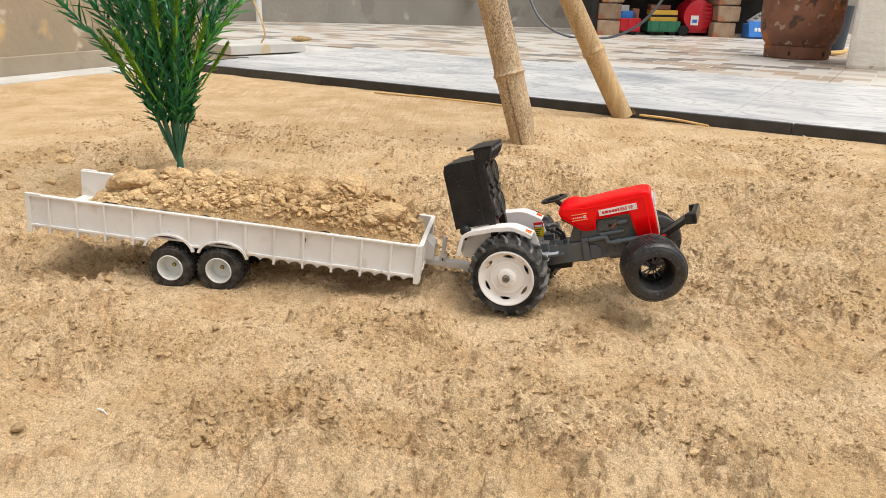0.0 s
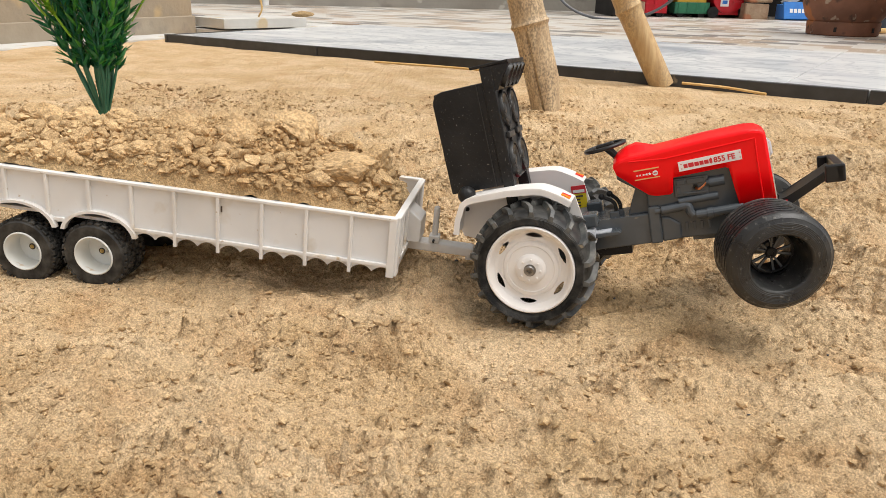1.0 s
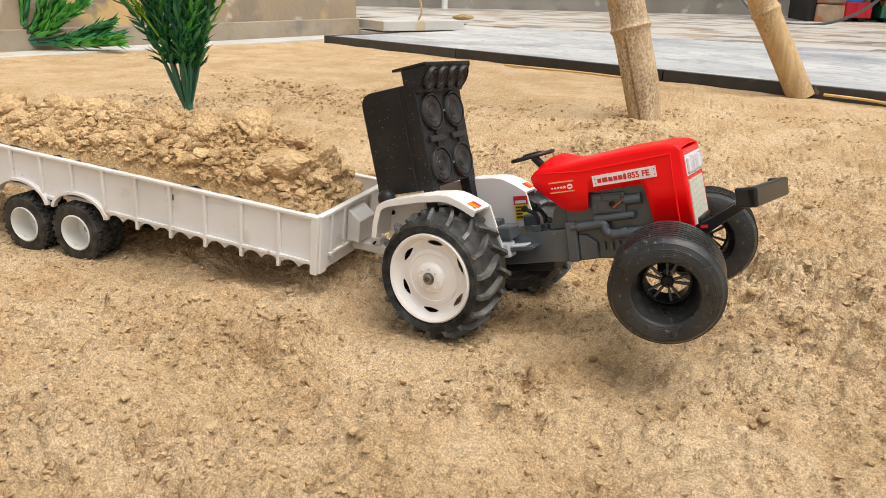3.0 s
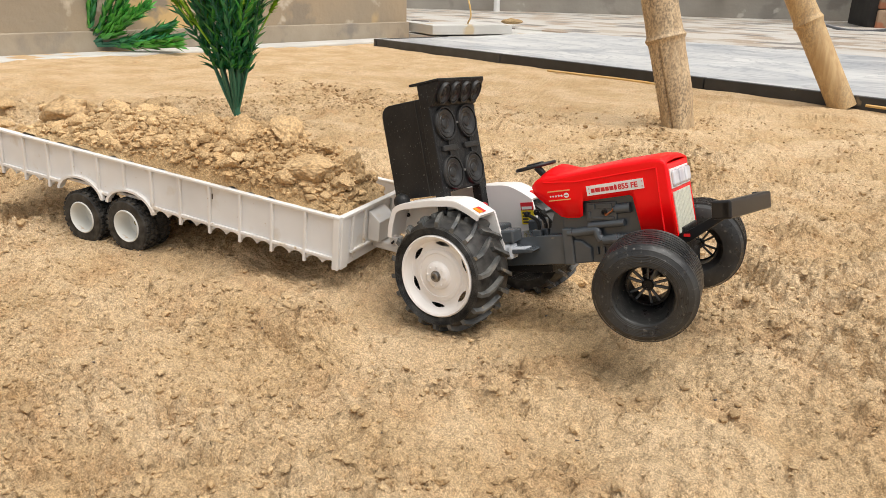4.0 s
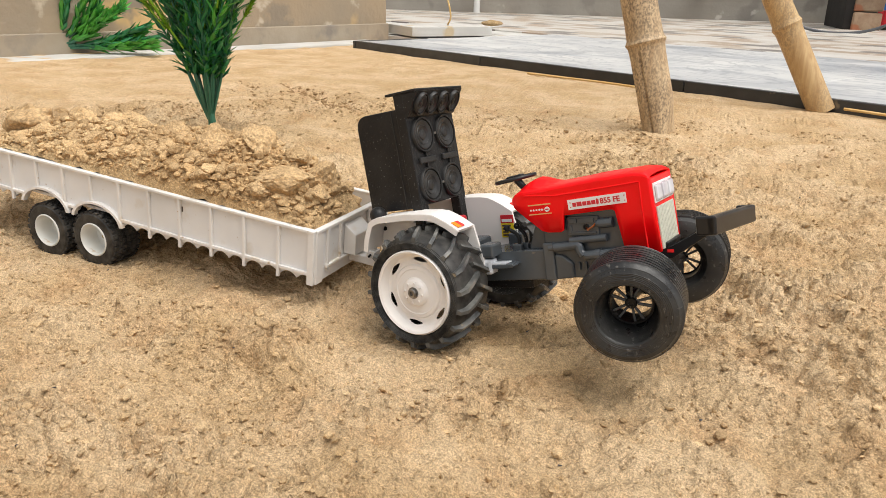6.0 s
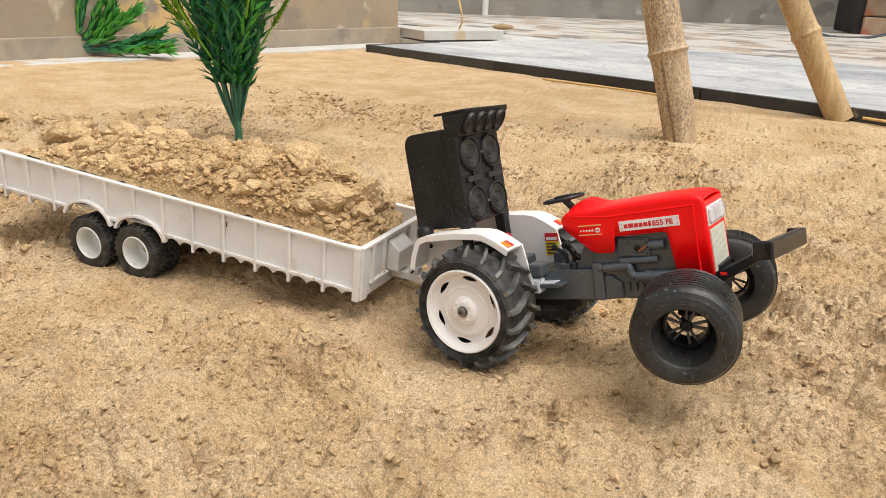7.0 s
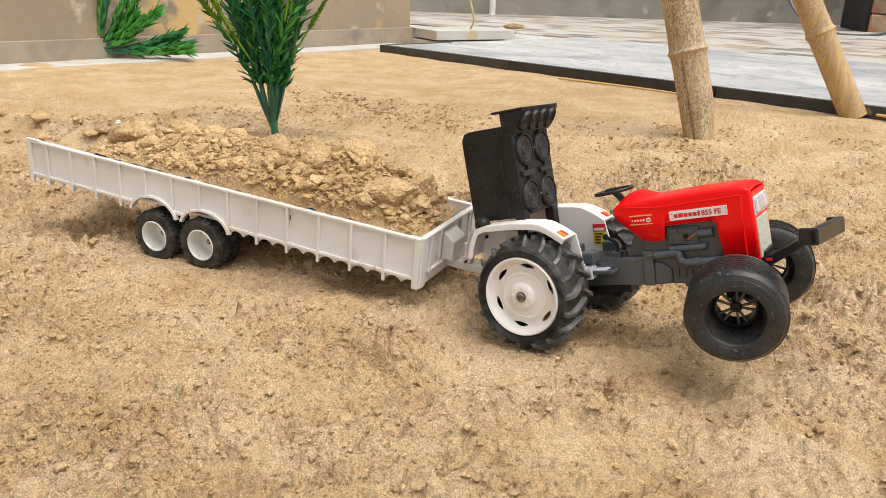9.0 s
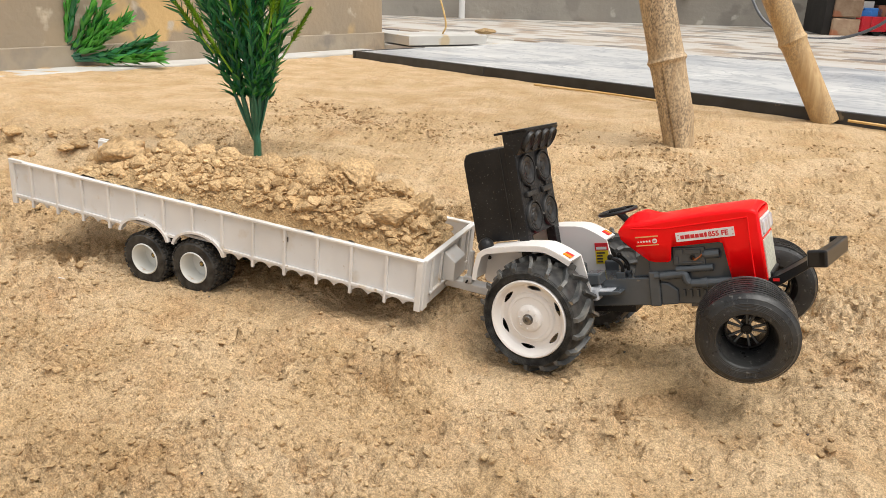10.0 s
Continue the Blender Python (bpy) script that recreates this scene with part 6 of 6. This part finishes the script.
block = part("plaster_pier", box(0, 0.8, 0, 0.5, 0.0, 1.0, 0.02), WHITEWASH, at=pose(1.545, 3.085, 0.016, 0, 0, -30.3))
tagged(block, "rough whitewashed plaster pier", "pier")
ob = part("navy_tub", lathe([(0, 0), (0.085, 0), (0.10, 0.22), (0.094, 0.22), (0.08, 0.01), (0, 0.01)], 32), NAVY, at=pose(1.93, 4.10, 0.024, 90, 0, 0))
tagged(ob, "dark navy plastic tub", "tub")
ob = part("brown_hose", tube(curve_points([(1.70, 3.72, 0.030), (1.80, 3.74, 0.034), (1.90, 3.86, 0.030), (1.98, 3.98, 0.032)], 8), 0.011, 8), STRAW)
tagged(ob, "thin brown hose on the pavement", "hose")

# grey cable hanging in a slack loop
ob = part("slack_cable", tube(curve_points([(0.39, 4.85, 0.42), (0.445, 4.78, 0.24), (0.53, 4.7, 0.10), (0.68, 4.65, 0.030), (0.88, 4.6, 0.028), (1.03, 4.55, 0.09), (1.13, 4.5, 0.20), (1.22, 4.5, 0.36)], 10), 0.0075, 8), HOSE)
tagged(ob, "grey cable hanging in a slack loop", "cable")

# ---- brick shelf with toys ----
shelf = thing("brick_shelf", "rough brick shelf with a dark hollow behind", "brick shelf", at=pose(0.99, 5.05, 0.016, 0, 0, 4))
# back, side and floor carry the hollow's shade in their near-black colour
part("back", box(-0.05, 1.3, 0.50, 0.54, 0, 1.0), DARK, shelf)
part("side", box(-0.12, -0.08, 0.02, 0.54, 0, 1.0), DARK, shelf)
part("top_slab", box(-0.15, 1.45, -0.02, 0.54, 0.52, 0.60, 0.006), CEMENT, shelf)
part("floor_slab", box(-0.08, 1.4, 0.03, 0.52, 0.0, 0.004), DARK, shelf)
rnd = random.Random(2)
brick_mesh = []
for k in range(4):
    bm = box(-0.12, 0.12, -0.072, 0.072, 0.0, 0.094, 0.006, seg=1)
    for v in bm.verts:
        v.co += Vector((noise.noise(v.co * 20 + Vector((k, 0, 0))), noise.noise(v.co * 22 + Vector((0, k, 5))), noise.noise(v.co * 25))) * 0.007
    me = bpy.data.meshes.new("brick")
    bm.to_mesh(me)
    bm.free()
    me.materials.append(BRICK)
    brick_mesh.append(me)
for px0 in (0.0, 0.755):
    for c in range(5):
        for r in range(2):
            b = link("brick", brick_mesh[rnd.randrange(4)], None, shelf, at=pose(px0 + rnd.uniform(-0.008, 0.008), 0.12 + 0.25 * r, 0.002 + c * 0.102, 0, 0, 90 + rnd.uniform(-4, 4)))
    part("mortar", box(px0 - 0.05, px0 + 0.05, 0.06, 0.30, 0.0, 0.51), STRIP, shelf)


def toy_cart(name, label, color, x, y, w, d, h, load):
    cart = thing(name, label, "toy cart", "toys on the brick shelf", at=pose(x, y, 0.020, 0, 0, 4))
    bm = box(-w / 2, w / 2, -d / 2, -d / 2 + 0.008, 0.03, 0.03 + h, 0.003)
    box(-w / 2, w / 2, d / 2 - 0.008, d / 2, 0.03, 0.03 + h, 0.003, bm)
    box(-w / 2, -w / 2 + 0.008, -d / 2 + 0.008, d / 2 - 0.008, 0.03, 0.03 + h, 0, bm)
    box(w / 2 - 0.008, w / 2, -d / 2 + 0.008, d / 2 - 0.008, 0.03, 0.03 + h, 0, bm)
    box(-w / 2, w / 2, -d / 2, d / 2, 0.024, 0.0305, 0, bm)
    part("body", bm, color, cart)
    for k in range(4):
        part("side_rib", box(-w / 2 + 0.02 + k * (w - 0.05) / 3, -w / 2 + 0.032 + k * (w - 0.05) / 3, -d / 2 - 0.004, -d / 2, 0.03, 0.03 + h, 0.001), color, cart)
    for wx in (-w * 0.3, w * 0.3):
        part("wheel", lathe([(0, -d / 2 + 0.01), (0.022, -d / 2 + 0.01), (0.022, d / 2 - 0.01), (0, d / 2 - 0.01)], 20), BLACK, cart, at=pose(wx, 0, 0.022))
    for k, (mat, bx) in enumerate(load):
        part("load", box(*bx, 0.004), mat, cart)
    return cart


toy_cart("toy_cart", "red toy cart holding blue toys", TOYRED, 1.095, 5.20, 0.205, 0.14, 0.075,
         [(BLUE, (-0.08, 0.02, -0.05, 0.05, 0.06, 0.135)), (BLUE, (-0.02, 0.08, -0.04, 0.03, 0.06, 0.150)), (RUST, (0.05, 0.095, -0.04, 0.04, 0.06, 0.165)), (TOYGREY, (-0.07, 0.03, -0.03, 0.01, 0.14, 0.185))])
toy_cart("toy_cart", "green toy cart stacked with yellow crates", GREEN, 1.36, 5.25, 0.215, 0.14, 0.060,
         [(TOYYELLOW, (-0.09, 0.09, -0.05, 0.05, 0.06, 0.115)), (DARK, (-0.095, 0.095, -0.052, 0.05, 0.117, 0.127)), (TOYYELLOW, (-0.09, 0.09, -0.05, 0.05, 0.129, 0.158)), (RUST, (-0.09, 0.04, -0.04, 0.04, 0.160, 0.190))])
tank = thing("toy_tanker", "round red toy tanker on small wheels", "toy tanker", "toys on the brick shelf", at=pose(1.575, 5.28, 0.020, 0, 0, 4))
part("tank", lathe([(0, -0.11), (0.075, -0.11), (0.098, -0.10), (0.100, 0.08), (0.075, 0.10), (0, 0.10)], 40), TOYRED, tank, smooth=True, at=pose(0, 0, 0.128))
for k in range(5):
    part("rung", box(0.020, 0.075, -0.118, -0.108, 0.095 + 0.025 * k, 0.103 + 0.025 * k), TOYRED, tank)
part("hatch", box(-0.05, 0.06, -0.05, 0.05, 0.215, 0.245, 0.006), TOYRED, tank)
part("chassis", box(-0.10, 0.11, -0.09, 0.10, 0.02, 0.05, 0.004), TOYRED, tank)
part("sticker", box(-0.055, -0.005, -0.114, -0.109, 0.07, 0.13), PAPER, tank)
part("sticker_mark", box(-0.045, -0.015, -0.116, -0.113, 0.085, 0.105), BLUE, tank)
for wx in (-0.09, 0.10):
    part("wheel", lathe([(0, -0.10), (0.034, -0.10), (0.034, 0.10), (0, 0.10)], 20), BLACK, tank, at=pose(wx, 0, 0.034))
trolley = thing("toy_trolley", "blue toy trailer tipped on its side with print on its panel", "toy trailer", "toys beside the brick shelf", at=pose(1.99, 5.02, 0.020, 0, 0, 2))
part("panel", box(-0.13, 0.24, -0.010, 0.010, 0.01, 0.110, 0.002), BLUE, trolley, at=pose(0, 0, 0, -18, 0, 0))
for k in range(12):
    part("print_bar", box(-0.095 + 0.024 * k, -0.078 + 0.024 * k, -0.0125, -0.0095, 0.045, 0.068), PAPER, trolley, at=pose(0, 0, 0, -18, 0, 0))
part("box", box(-0.12, 0.22, 0.02, 0.15, 0.005, 0.09, 0.003), BLUE, trolley)
rack = part("toy_ladder", box(-0.02, 0.30, 0, 0.02, 0.0, 0.02), TOYGREY, at=pose(1.93, 5.06, 0.12, 0, -32, 4))
tagged(rack, "grey plastic toy ladder leaning on the blue trailer", "toy ladder", "toys beside the brick shelf")
for k in range(9):
    part("rung", box(-0.01 + 0.034 * k, 0.004 + 0.034 * k, 0.02, 0.11, 0.002, 0.016), TOYGREY, rack)
part("rail", box(-0.02, 0.30, 0.11, 0.13, 0, 0.02), TOYGREY, rack)

# ---- paving pieces ----
W, D = 0.36, 0.97
slab = {}
def paving_tile(w, d, gap=0.0022):
    key = (round(w, 4), round(d, 4))
    if key not in slab:
        bm = box(gap / 2, w - gap / 2, gap / 2, d - gap / 2, 0.010, 0.0220, 0.0009, seg=1)
        me = bpy.data.meshes.new("marble_slab")
        bm.to_mesh(me)
        bm.free()
        slab[key] = me
    return slab[key]


s = -2.117
while s < 3.2:
    me = paving_tile(W, D).copy()
    off = Matrix.Translation((s, 0, 0))
    # shift the mesh so that the veins run on without repeating
    me.transform(off)
    me.materials.append(MARBLE)
    ob = link("marble_slab", me, None, pavement)
    s += W
TILE = 0.48
for r in range(10):
    for c in range(25):
        me_t = paving_tile(TILE, TILE).copy()
        me_t.transform(Matrix.Translation((-2.117 - 14 * TILE + c * TILE, D + r * TILE, 0)))
        me_t.materials.append(PRINTED)
        link("printed_tile", me_t, None, pavement)

# ---- everything to metres ----
for me in bpy.data.meshes:
    me.transform(Matrix.Scale(S, 4))
for ob in scene.objects:
    if ob.type in {"MESH", "EMPTY"}:
        ob.location = ob.location * S
        for mod in ob.modifiers:
            if mod.type == "SOLIDIFY":
                mod.thickness *= S
